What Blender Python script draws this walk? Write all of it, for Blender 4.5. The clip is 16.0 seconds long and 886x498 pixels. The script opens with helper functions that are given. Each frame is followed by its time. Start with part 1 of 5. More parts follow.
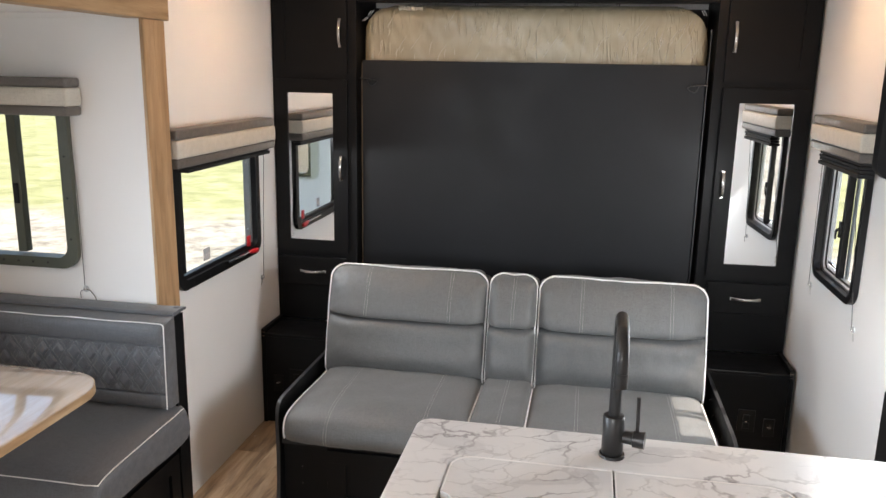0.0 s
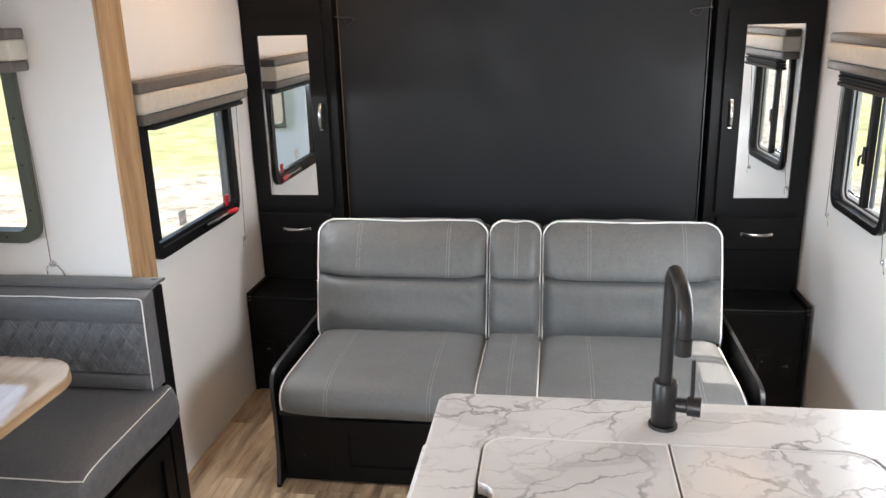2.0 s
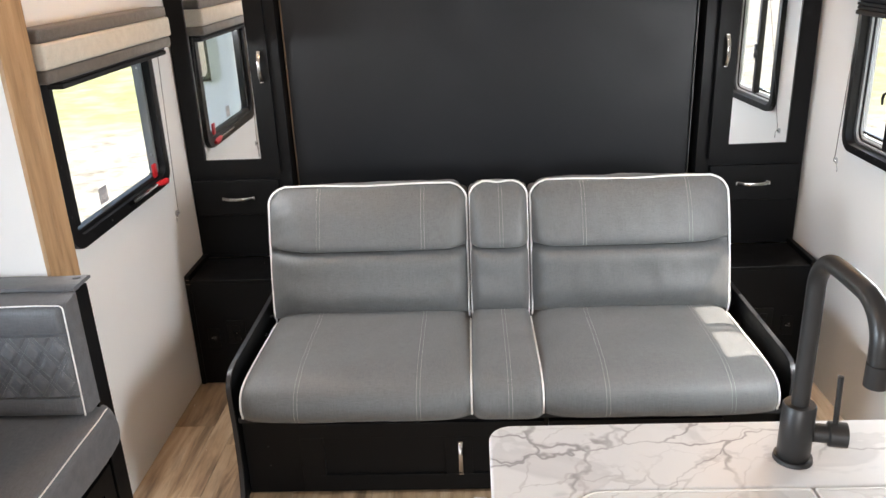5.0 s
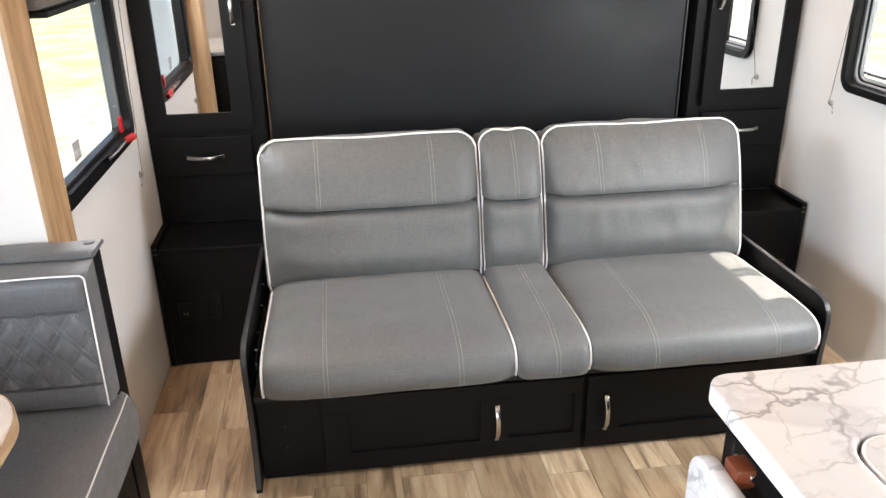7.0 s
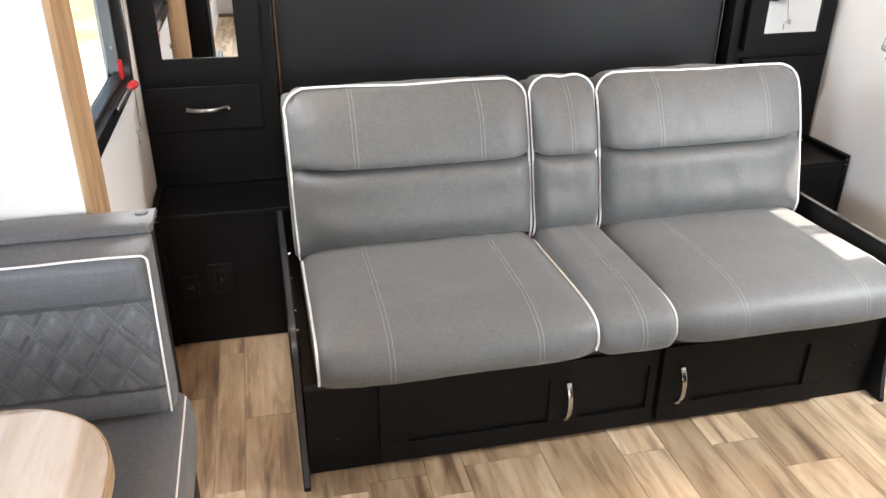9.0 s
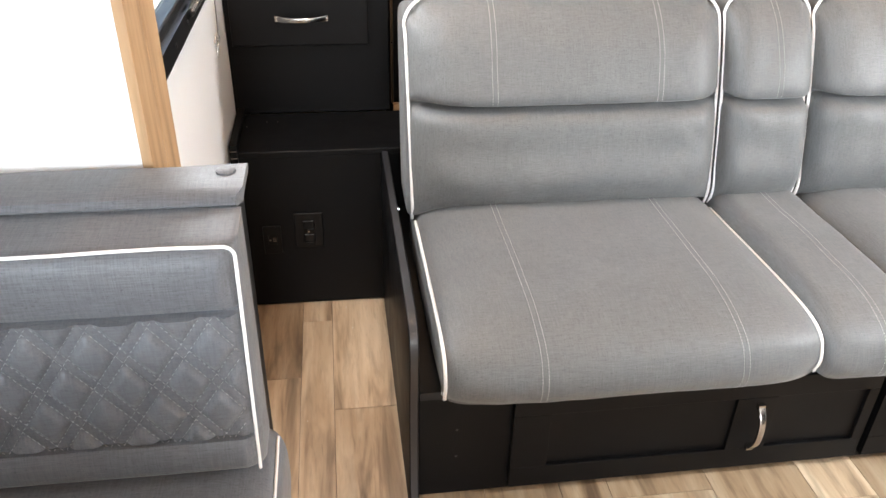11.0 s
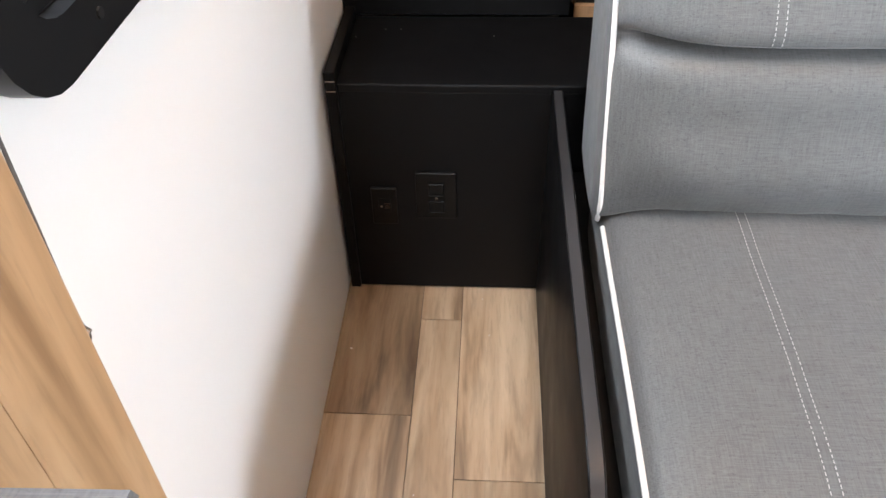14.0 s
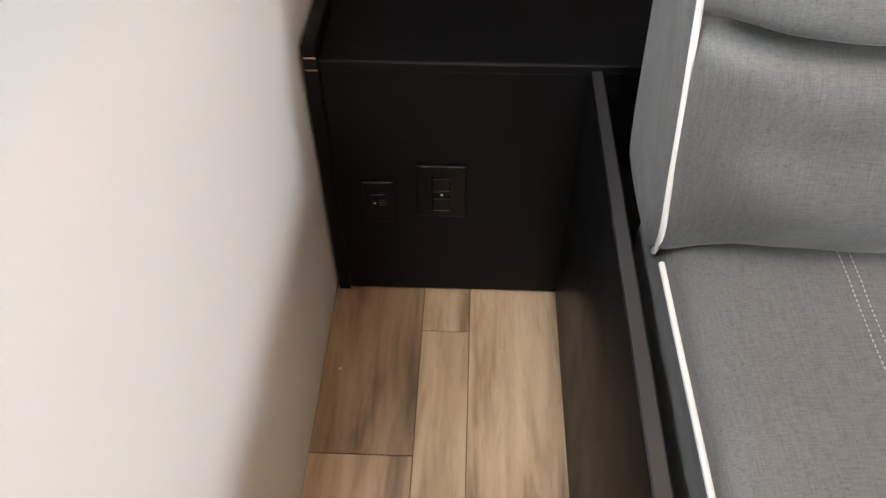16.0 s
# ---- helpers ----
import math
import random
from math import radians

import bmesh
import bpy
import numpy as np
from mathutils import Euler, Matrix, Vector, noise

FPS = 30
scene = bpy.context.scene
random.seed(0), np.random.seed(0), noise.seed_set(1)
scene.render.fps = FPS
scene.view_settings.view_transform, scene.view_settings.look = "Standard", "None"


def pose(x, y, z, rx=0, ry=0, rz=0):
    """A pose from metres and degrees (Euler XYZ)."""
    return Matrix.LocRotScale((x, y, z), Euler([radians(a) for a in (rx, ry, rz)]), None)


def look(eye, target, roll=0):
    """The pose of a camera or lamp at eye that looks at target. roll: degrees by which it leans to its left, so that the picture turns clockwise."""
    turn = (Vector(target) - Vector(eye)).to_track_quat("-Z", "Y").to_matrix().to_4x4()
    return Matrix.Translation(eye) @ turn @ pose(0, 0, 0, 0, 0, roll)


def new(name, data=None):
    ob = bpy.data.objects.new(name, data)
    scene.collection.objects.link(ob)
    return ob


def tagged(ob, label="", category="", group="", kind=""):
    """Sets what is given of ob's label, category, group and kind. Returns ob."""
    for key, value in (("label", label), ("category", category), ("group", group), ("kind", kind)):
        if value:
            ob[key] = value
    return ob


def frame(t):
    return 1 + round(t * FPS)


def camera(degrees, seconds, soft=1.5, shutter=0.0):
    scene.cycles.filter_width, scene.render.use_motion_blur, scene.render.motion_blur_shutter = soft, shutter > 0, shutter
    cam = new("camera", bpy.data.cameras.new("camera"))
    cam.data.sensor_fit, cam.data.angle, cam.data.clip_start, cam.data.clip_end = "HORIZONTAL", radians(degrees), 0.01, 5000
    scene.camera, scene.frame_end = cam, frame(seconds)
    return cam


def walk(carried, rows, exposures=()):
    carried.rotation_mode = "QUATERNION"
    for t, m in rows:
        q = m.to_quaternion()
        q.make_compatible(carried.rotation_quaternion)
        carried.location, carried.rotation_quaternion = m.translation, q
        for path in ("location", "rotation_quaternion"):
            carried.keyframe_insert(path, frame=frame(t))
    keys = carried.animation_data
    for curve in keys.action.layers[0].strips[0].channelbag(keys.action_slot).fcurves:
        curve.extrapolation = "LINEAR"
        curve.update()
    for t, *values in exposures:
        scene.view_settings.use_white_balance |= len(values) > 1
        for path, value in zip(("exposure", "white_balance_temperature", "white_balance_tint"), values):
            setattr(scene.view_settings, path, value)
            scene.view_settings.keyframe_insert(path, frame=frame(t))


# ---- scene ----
cam = camera(58.9, 16.0)
METRES, EYE, TILT, LEAN, TURN = 3.15, 1.668, 0.0, 0.0, 10.2
ROWS = [
    (0.0, 0.0, 0.0, 0.0, 0.24, -12.77, -1.05),
    (0.5, -0.005, 0.0158, -0.0021, -0.5, -13.93, -0.55),
    (1.0, -0.0106, 0.0362, -0.0046, -1.33, -15.28, 0.45),
    (1.5, -0.0161, 0.0549, -0.0072, -1.68, -16.28, 1.25),
    (2.0, -0.0246, 0.0689, -0.0097, -2.24, -16.81, 1.48),
    (2.5, -0.0298, 0.0834, -0.014, -3.25, -17.72, 1.27),
    (3.0, -0.0317, 0.1041, -0.0157, -4.41, -18.89, 1.18),
    (3.5, -0.035, 0.1263, -0.0176, -4.95, -19.57, 1.11),
    (4.0, -0.0411, 0.148, -0.0167, -5.24, -19.7, 1.36),
    (6.5, -0.1702, 0.2699, -0.0524, -16.15, -22.85, 1.94),
    (7.0, -0.2054, 0.2806, -0.0584, -17.97, -23.09, 0.95),
    (7.5, -0.2369, 0.2919, -0.061, -20.69, -23.68, -0.09),
    (8.0, -0.2587, 0.3157, -0.0684, -23.38, -24.6, -0.08),
    (10.5, -0.2923, 0.5199, -0.1182, -20.89, -29.86, -1.49),
    (11.0, -0.2871, 0.5519, -0.1333, -17.83, -31.67, -1.2),
    (11.5, -0.2778, 0.5851, -0.142, -15.18, -33.57, -0.56),
    (12.0, -0.271, 0.6247, -0.1521, -12.96, -35.75, 0.23),
    (12.5, -0.2664, 0.6571, -0.1638, -11.24, -38.13, 0.51),
    (13.0, -0.2575, 0.6907, -0.1743, -9.38, -39.65, 0.47),
    (13.5, -0.2518, 0.7283, -0.1792, -7.93, -40.8, 0.7),
    (14.0, -0.2487, 0.7613, -0.1866, -7.02, -41.82, 1.24),
    (14.5, -0.2477, 0.7912, -0.1899, -7.12, -43.27, 1.44),
    (15.0, -0.2455, 0.8159, -0.1957, -7.66, -45.15, 0.87),
    (15.5, -0.2472, 0.8338, -0.2032, -7.89, -46.88, 0.39),
    (16.0, -0.2492, 0.8445, -0.2062, -7.82, -47.68, 0.41),
]

EXPOSURES = [(0.0, 1.02, 6850, 13), (1.0, 1.07, 6700, 12), (2.5, 1.14, 6700, 12), (4.0, 1.22, 6750, 12), (7.0, 1.58, 6950, 13), (8.5, 1.64, 6950, 13), (11.0, 2.10, 6900, 13), (12.5, 2.20, 6800, 13), (13.5, 2.10, 6500, 13), (14.0, 2.07, 6500, 13), (14.6, 1.84, 6850, 13), (16.0, 1.74, 6900, 13)]
walk(cam, [(t, pose(0, 0, EYE, TILT, LEAN, TURN) @ pose(METRES * x, METRES * y, METRES * z, 90 + pitch, roll, yaw)) for t, x, y, z, yaw, pitch, roll in ROWS], EXPOSURES)

# ---- world, sun and large lights ----
SUN_WAY = Vector((0.60, 0.17, 1.0)).normalized()          # towards the sun
world = bpy.data.worlds.new("sky")
scene.world = world
world.use_nodes = True
wn = world.node_tree.nodes
sky = wn.new("ShaderNodeTexSky")
sky.sky_type, sky.sun_disc = "NISHITA", False
sky.sun_elevation = math.asin(SUN_WAY.z)
sky.sun_rotation = math.atan2(SUN_WAY.x, SUN_WAY.y)
wn["Background"].inputs["Strength"].default_value = 0.15
world.node_tree.links.new(sky.outputs[0], wn["Background"].inputs["Color"])

sun = new("sun", bpy.data.lights.new("sun", "SUN"))
sun.data.energy, sun.data.angle, sun.data.color = 5.0, radians(0.6), (1.0, 0.95, 0.87)
sun.matrix_world = look(SUN_WAY * 20, (0, 0, 0))


def area_lamp(name, eye, target, w, h, power, colour, spread=180):
    ob = new(name, bpy.data.lights.new(name, "AREA"))
    ob.data.shape, ob.data.size, ob.data.size_y = "RECTANGLE", w, h
    ob.data.energy, ob.data.color, ob.data.spread = power, colour, radians(spread)
    ob.matrix_world = look(eye, target)
    return ob


DAY = (0.86, 0.935, 1.0)
WARM = (1.0, 0.60, 0.32)
# skylight of the dinette and entry door windows, both unseen and not built
area_lamp("dinette_window_light", (-2.28, 1.00, 1.25), (0.90, 2.20, 0.20), 1.1, 0.6, 17, (0.66, 0.83, 1.0), 106)
# added fill lamp on the kitchen side; the wall there has no window
area_lamp("kitchen_fill_light", (0.90, -0.9, 1.3), (-1.3, -0.6, 0.2), 0.6, 1.2, 10, DAY, 92)
area_lamp("door_window_light", (0.875, 2.15, 1.00), (-1.46, 2.72, 0.0), 0.30, 0.8, 15, DAY)
# added fill lamp from behind the camera, before a plain wall
area_lamp("front_fill_light", (-0.85, -2.35, 1.45), (0.25, 1, 0.1), 1.0, 0.8, 13, DAY, 84)
# sky light of the left rear window, let in below its shade
area_lamp("rear_left_window_light", (-1.455, 2.99, 1.292), (0.94, 2.7, 0.60), 0.60, 0.006, 5, DAY)

# ---- materials ----


def material(name, colour=(0.8, 0.8, 0.8), rough=0.5, metal=0.0, **more):
    m = bpy.data.materials.new(name)
    m.use_nodes = True
    b = m.node_tree.nodes["Principled BSDF"]
    b.inputs["Base Color"].default_value = (*colour, 1)
    b.inputs["Roughness"].default_value = rough
    b.inputs["Metallic"].default_value = metal
    for key, value in more.items():
        b.inputs[key.replace("_", " ")].default_value = value
    return m


class Nodes:
    """Short calls to wire a material's nodes."""

    def __init__(self, m):
        self.t = m.node_tree
        self.b = self.t.nodes["Principled BSDF"]

    def put(self, kind, **values):
        n = self.t.nodes.new(kind)
        for key, value in values.items():
            n.inputs[key.replace("_", " ")].default_value = value
        return n

    def link(self, a, b):
        self.t.links.new(a, b)

    def coord(self, scale=(1, 1, 1), turn=(0, 0, 0), random_shift=False):
        tc = self.put("ShaderNodeTexCoord")
        mp = self.put("ShaderNodeMapping", Scale=scale, Rotation=[radians(a) for a in turn])
        out = tc.outputs["Object"]
        if random_shift:
            info = self.put("ShaderNodeObjectInfo")
            mul = self.put("ShaderNodeVectorMath")
            mul.operation = "MULTIPLY_ADD"
            comb = self.put("ShaderNodeCombineXYZ")
            for i in range(3):
                self.link(info.outputs["Random"], comb.inputs[i])
            self.link(comb.outputs[0], mul.inputs[0])
            mul.inputs[1].default_value = (37, 53, 71)
            self.link(out, mul.inputs[2])
            out = mul.outputs[0]
        self.link(out, mp.inputs[0])
        return mp.outputs[0]

    def noise(self, co, scale, detail=4, rough=0.5, distort=0.0):
        n = self.put("ShaderNodeTexNoise", Scale=scale, Detail=detail, Roughness=rough, Distortion=distort)
        self.link(co, n.inputs["Vector"])
        return n.outputs[0]

    def ramp(self, fac, stops):
        r = self.put("ShaderNodeValToRGB")
        while len(r.color_ramp.elements) < len(stops):
            r.color_ramp.elements.new(0.5)
        for e, (p, c) in zip(r.color_ramp.elements, stops):
            e.position, e.color = p, (*(c if isinstance(c, tuple) else (c, c, c)), 1)
        self.link(fac, r.inputs[0])
        return r.outputs[0]

    def math(self, op, a, b=None):
        n = self.put("ShaderNodeMath")
        n.operation = op
        for i, v in enumerate((a, b)):
            if v is None:
                continue
            if isinstance(v, (int, float)):
                n.inputs[i].default_value = v
            else:
                self.link(v, n.inputs[i])
        return n.outputs[0]

    def mix(self, fac, a, b, blend="MIX"):
        n = self.t.nodes.new("ShaderNodeMix")
        n.data_type, n.blend_type = "RGBA", blend
        for key, v in ((0, fac), (6, a), (7, b)):
            if isinstance(v, (int, float)):
                n.inputs[key].default_value = v
            elif isinstance(v, tuple):
                n.inputs[key].default_value = (*v, 1)
            else:
                self.link(v, n.inputs[key])
        return n.outputs[2]

    def colour(self, out):
        self.link(out, self.b.inputs["Base Color"])

    def rough(self, out):
        self.link(out, self.b.inputs["Roughness"])

    def bump(self, height, strength=0.2, distance=0.002):
        n = self.put("ShaderNodeBump", Strength=strength, Distance=distance)
        self.link(height, n.inputs["Height"])
        self.link(n.outputs[0], self.b.inputs["Normal"])


def wall_material(name, tint):
    m = material(name, tint, 0.55)
    n = Nodes(m)
    co = n.coord()
    big = n.noise(co, 2.2, 3)
    n.colour(n.mix(big, tuple(c * 0.95 for c in tint), tuple(min(1, c * 1.03) for c in tint)))
    fine = n.noise(co, 160, 3)
    n.bump(fine, 0.12, 0.001)
    return m


def black_board(name, colour, rough=0.42, gloss=0.12):
    """Black wood-grain foil on board."""
    m = material(name, colour, rough, Specular_IOR_Level=gloss)
    n = Nodes(m)
    grain = n.noise(n.coord((14, 14, 160)), 3.0, 5, 0.6)
    smear = n.noise(n.coord(), 5.0, 4, 0.6)
    n.colour(n.mix(grain, tuple(c * 0.8 for c in colour), tuple(c * 1.3 for c in colour)))
    n.rough(n.ramp(smear, [(0.3, rough - 0.07), (0.75, rough + 0.12)]))
    n.bump(grain, 0.05, 0.0006)
    return m


def linen(name, dark, light, strength=0.35):
    """Upholstery vinyl with a linen weave: streaks along both thread directions."""
    m = material(name, light, 0.5, Sheen_Weight=0.15, Sheen_Roughness=0.5)
    n = Nodes(m)
    a = n.noise(n.coord((40, 760, 760)), 1.0, 2, 0.6)
    b = n.noise(n.coord((760, 40, 40)), 1.0, 2, 0.6)
    fleck = n.noise(n.coord((240, 360, 360)), 1.0, 2, 0.7)
    c = n.noise(n.coord(), 3.0, 3)
    t = n.math("ADD", n.math("MULTIPLY", a, 0.55), n.math("MULTIPLY", b, 0.45))
    col = n.mix(n.ramp(t, [(0.36, 0.0), (0.64, 1.0)]), dark, light)
    col = n.mix(n.math("MULTIPLY", c, 0.25), col, tuple(x * 0.72 for x in light))
    col = n.mix(n.ramp(fleck, [(0.30, 0.55), (0.40, 0.0)]), col, tuple(x * 0.45 for x in dark))
    col = n.mix(n.ramp(fleck, [(0.62, 0.0), (0.75, 0.3)]), col, tuple(min(1, x * 1.5) for x in light))
    n.colour(col)
    n.rough(n.ramp(t, [(0.3, 0.60), (0.7, 0.49)]))
    n.bump(t, strength, 0.0012)
    return m


def plank_material(name, a, b, c, random_shift=True, rough=0.42, along="y"):
    m = material(name, b, rough)
    n = Nodes(m)
    s = (16, 1.6, 16) if along == "y" else (16, 16, 1.6)
    co = n.coord(s, random_shift=random_shift)
    g = n.noise(co, 1.5, 4, 0.52, 0.5)
    fine = n.noise(n.coord(tuple(v * 6 for v in s), random_shift=random_shift), 2.2, 4, 0.6)
    band = n.noise(n.coord(tuple(v * (1.7 if v > 2 else 2.6) for v in s), random_shift=random_shift), 1.3, 4, 0.55, 0.3)
    col = n.ramp(g, [(0.30, a), (0.46, b), (0.70, c)])
    col = n.mix(n.ramp(band, [(0.52, 0.0), (0.72, 0.45)]), col, tuple(x * 0.9 for x in a))
    col = n.mix(n.ramp(fine, [(0.52, 0.0), (0.75, 0.24)]), col, tuple(x * 0.55 for x in a))
    if random_shift:
        info = n.put("ShaderNodeObjectInfo")
        tone = n.ramp(info.outputs["Random"], [(0.0, (0.66, 0.62, 0.58)), (0.30, (0.90, 0.87, 0.83)), (0.65, (1.06, 1.05, 1.04)), (1.0, (1.32, 1.33, 1.34))])
        col = n.mix(1.0, col, tone, "MULTIPLY")
    n.colour(col)
    n.bump(fine, 0.15, 0.0008)
    return m


def marble_material(name):
    """White laminate with crisp branching grey veins, fine side veins and a few grey clouds."""
    m = material(name, (0.72, 0.71, 0.70), 0.34)
    n = Nodes(m)
    bend = n.put("ShaderNodeVectorMath")
    bend.operation = "MULTIPLY_ADD"
    push = n.put("ShaderNodeTexNoise", Scale=3.1, Detail=5, Roughness=0.62)
    base_co = n.coord((1, 1, 1), (0, 0, -22))
    n.link(base_co, push.inputs["Vector"])
    n.link(push.outputs["Color"], bend.inputs[0])
    bend.inputs[1].default_value = (0.30, 0.26, 0.2)
    n.link(base_co, bend.inputs[2])

    def veins(scale, squeeze, width, seed):
        mp = n.put("ShaderNodeMapping", Scale=squeeze, Location=(seed, seed * 1.7, seed * 0.6))
        n.link(bend.outputs[0], mp.inputs[0])
        v = n.put("ShaderNodeTexVoronoi", Scale=scale)
        v.feature = "DISTANCE_TO_EDGE"
        n.link(mp.outputs[0], v.inputs["Vector"])
        return n.ramp(v.outputs["Distance"], [(0.0, 1.0), (width * 0.45, 0.75), (width, 0.0)])

    main = veins(5.6, (0.8, 1.8, 1.4), 0.030, 3.0)
    side = veins(11.0, (0.9, 1.9, 1.4), 0.034, 8.0)
    where = n.ramp(n.noise(base_co, 4.2, 3, 0.55), [(0.38, 0.0), (0.54, 1.0)])
    where2 = n.ramp(n.noise(n.coord((1, 1, 1), (0, 0, 40)), 6.5, 3, 0.55), [(0.43, 0.0), (0.58, 0.8)])
    cloud = n.noise(bend.outputs[0], 5.0, 5, 0.62)
    base = n.mix(n.ramp(cloud, [(0.36, 0.0), (0.70, 0.7)]), (0.63, 0.62, 0.61), (0.54, 0.535, 0.54))
    smoke = n.ramp(n.noise(n.coord((2.2, 3.6, 3), (0, 0, 18)), 2.3, 4, 0.55, 0.8), [(0.58, 0.0), (0.61, 0.6), (0.68, 0.3)])
    col = n.mix(smoke, base, (0.44, 0.435, 0.44))
    col = n.mix(n.math("MULTIPLY", n.math("MULTIPLY", side, where2), 0.6), col, (0.33, 0.31, 0.31))
    col = n.mix(n.math("MULTIPLY", n.math("MULTIPLY", main, where), 0.85), col, (0.20, 0.185, 0.19))
    n.colour(col)
    n.rough(n.ramp(cloud, [(0.3, 0.30), (0.7, 0.40)]))
    return m


def grass_material(name):
    """Mown grass that gives way to pale gravel near the trailer."""
    m = material(name, (0.12, 0.18, 0.05), 0.9)
    n = Nodes(m)
    co = n.coord()
    g = n.noise(co, 1.2, 8, 0.7)
    # greens washed out: the haze of the window glass is mixed into them
    grass = n.ramp(g, [(0.32, (0.17, 0.18, 0.08)), (0.50, (0.29, 0.30, 0.14)), (0.68, (0.44, 0.41, 0.26))])
    st = n.noise(co, 3.0, 8, 0.75)
    gravel = n.ramp(st, [(0.34, (0.15, 0.135, 0.105)), (0.48, (0.32, 0.295, 0.25)), (0.64, (0.46, 0.435, 0.39))])
    sep = n.put("ShaderNodeSeparateXYZ")
    n.link(co, sep.inputs[0])
    d = n.math("ADD", sep.outputs[1], n.math("MULTIPLY", n.math("SUBTRACT", n.noise(co, 0.5, 6, 0.7), 0.5), 5.0))
    fac = n.ramp(n.math("MULTIPLY", d, 0.04), [(0.46, 0.0), (0.52, 1.0)])
    n.colour(n.mix(fac, gravel, grass))
    n.bump(st, 0.6, 0.05)
    return m


def plastic_wrap(name):
    """Beige mattress ticking under a clear wrinkled film."""
    m = material(name, (0.36, 0.31, 0.23), 0.45, Coat_Weight=0.45, Coat_Roughness=0.2)
    n = Nodes(m)
    w = n.noise(n.coord((4, 6, 2), (0, 30, 0)), 2.2, 2, 0.45, 1.2)
    w2 = n.math("ABSOLUTE", n.math("SUBTRACT", n.noise(n.coord((9, 6, 2.2), (0, 38, 0)), 2.0, 2, 0.4, 1.6), 0.5))
    w3 = n.math("ABSOLUTE", n.math("SUBTRACT", n.noise(n.coord((24, 6, 3.2), (0, 22, 0)), 1.0, 2, 0.4, 0.8), 0.5))
    where = n.ramp(n.noise(n.coord((3, 3, 6)), 1.5, 2), [(0.42, 0.0), (0.58, 1.0)])
    crease = n.math("MULTIPLY", n.ramp(w3, [(0.0, 1.0), (0.05, 0.0)]), where)
    both = n.math("ADD", n.math("ADD", w, n.math("MULTIPLY", w2, 0.6)), n.math("MULTIPLY", crease, 0.8))
    n.colour(n.mix(n.ramp(w, [(0.4, 0.0), (0.7, 1.0)]), (0.335, 0.295, 0.205), (0.40, 0.355, 0.255)))
    bump = n.put("ShaderNodeBump", Strength=0.45, Distance=0.008)
    n.link(both, bump.inputs["Height"])
    n.link(bump.outputs[0], n.b.inputs["Normal"])
    n.link(bump.outputs[0], n.b.inputs["Coat Normal"])
    return m


def glass_material(name, tint=(0.95, 0.98, 0.97)):
    m = material(name, tint, 0.0, Transmission_Weight=1.0, IOR=1.03)
    m.node_tree.nodes["Principled BSDF"].inputs["Specular IOR Level"].default_value = 0.5
    return m


WALL = wall_material("white_wall_vinyl", (0.79, 0.78, 0.765))
CEIL = wall_material("ceiling_vinyl", (0.80, 0.79, 0.77))
BLACK = black_board("black_cabinet_foil", (0.0034, 0.0034, 0.0037), 0.42, 0.14)
BLACK_SATIN = black_board("black_panel_foil", (0.0032, 0.0034, 0.0038), 0.42)
BED_BLACK = black_board("black_bed_foil", (0.0062, 0.0070, 0.0086), 0.45, 0.26)
DARK = material("dark_recess", (0.008, 0.008, 0.008), 0.8)
BRONZE = material("bronze_strip", (0.13, 0.085, 0.05), 0.45, 0.3)
EDGE = material("raw_board_edge", (0.30, 0.24, 0.19), 0.7)
MIRROR = material("mirror_silver", (0.92, 0.93, 0.93), 0.01, 1.0)
GREY = linen("grey_upholstery", (0.070, 0.072, 0.0725), (0.116, 0.119, 0.119), 0.20)
# bluish tint in this grey stands for the window daylight on the bench
GREY2 = linen("grey_bench_upholstery", (0.068, 0.071, 0.078), (0.114, 0.119, 0.129), 0.3)
PIPING = material("white_piping", (0.72, 0.71, 0.695), 0.45)
THREAD = material("white_thread", (0.36, 0.355, 0.345), 0.7)
THREAD_GREY = material("grey_thread", (0.34, 0.34, 0.35), 0.7)
OUTLET = material("black_outlet_plastic", (0.003, 0.003, 0.003), 0.35, Specular_IOR_Level=0.2)
PALE_RIM = material("pale_rim", (0.72, 0.70, 0.68), 0.35)
CRUMB = material("pale_crumb", (0.7, 0.66, 0.6), 0.8)
MARBLE = marble_material("marble_laminate")
NICKEL = material("brushed_nickel", (0.42, 0.405, 0.385), 0.24, 1.0)
MATT_BLACK = material("matt_black_metal", (0.035, 0.034, 0.034), 0.38, 0.6)
FRAME = material("black_window_frame", (0.006, 0.006, 0.0065), 0.38, Specular_IOR_Level=0.25)
OLIVE = material("grey_olive_window_frame", (0.062, 0.070, 0.052), 0.42)
# pale grey paints the whitish reflection on the aluminium rails
TRACK = material("bright_reflection_track", (0.50, 0.51, 0.52), 0.30, 0.3)
SEAL_DARK = material("dark_grey_track", (0.05, 0.052, 0.055), 0.4, 0.4)
SEAL = material("grey_window_channel", (0.17, 0.19, 0.20), 0.5)
GLASS = glass_material("lightly_tinted_glass", (0.91, 0.93, 0.90))
TINT = glass_material("tinted_glass", (0.97, 0.98, 0.94))
TINT.node_tree.nodes["Principled BSDF"].inputs["IOR"].default_value = 1.3
TAUPE = linen("taupe_valance_fabric", (0.085, 0.075, 0.066), (0.14, 0.125, 0.11), 0.2)
CREAM = linen("cream_valance_fabric", (0.50, 0.46, 0.39), (0.62, 0.58, 0.50), 0.2)
SHADE = material("black_pleated_shade", (0.015, 0.015, 0.016), 0.85)
CORD = material("cord", (0.10, 0.092, 0.085), 0.8)
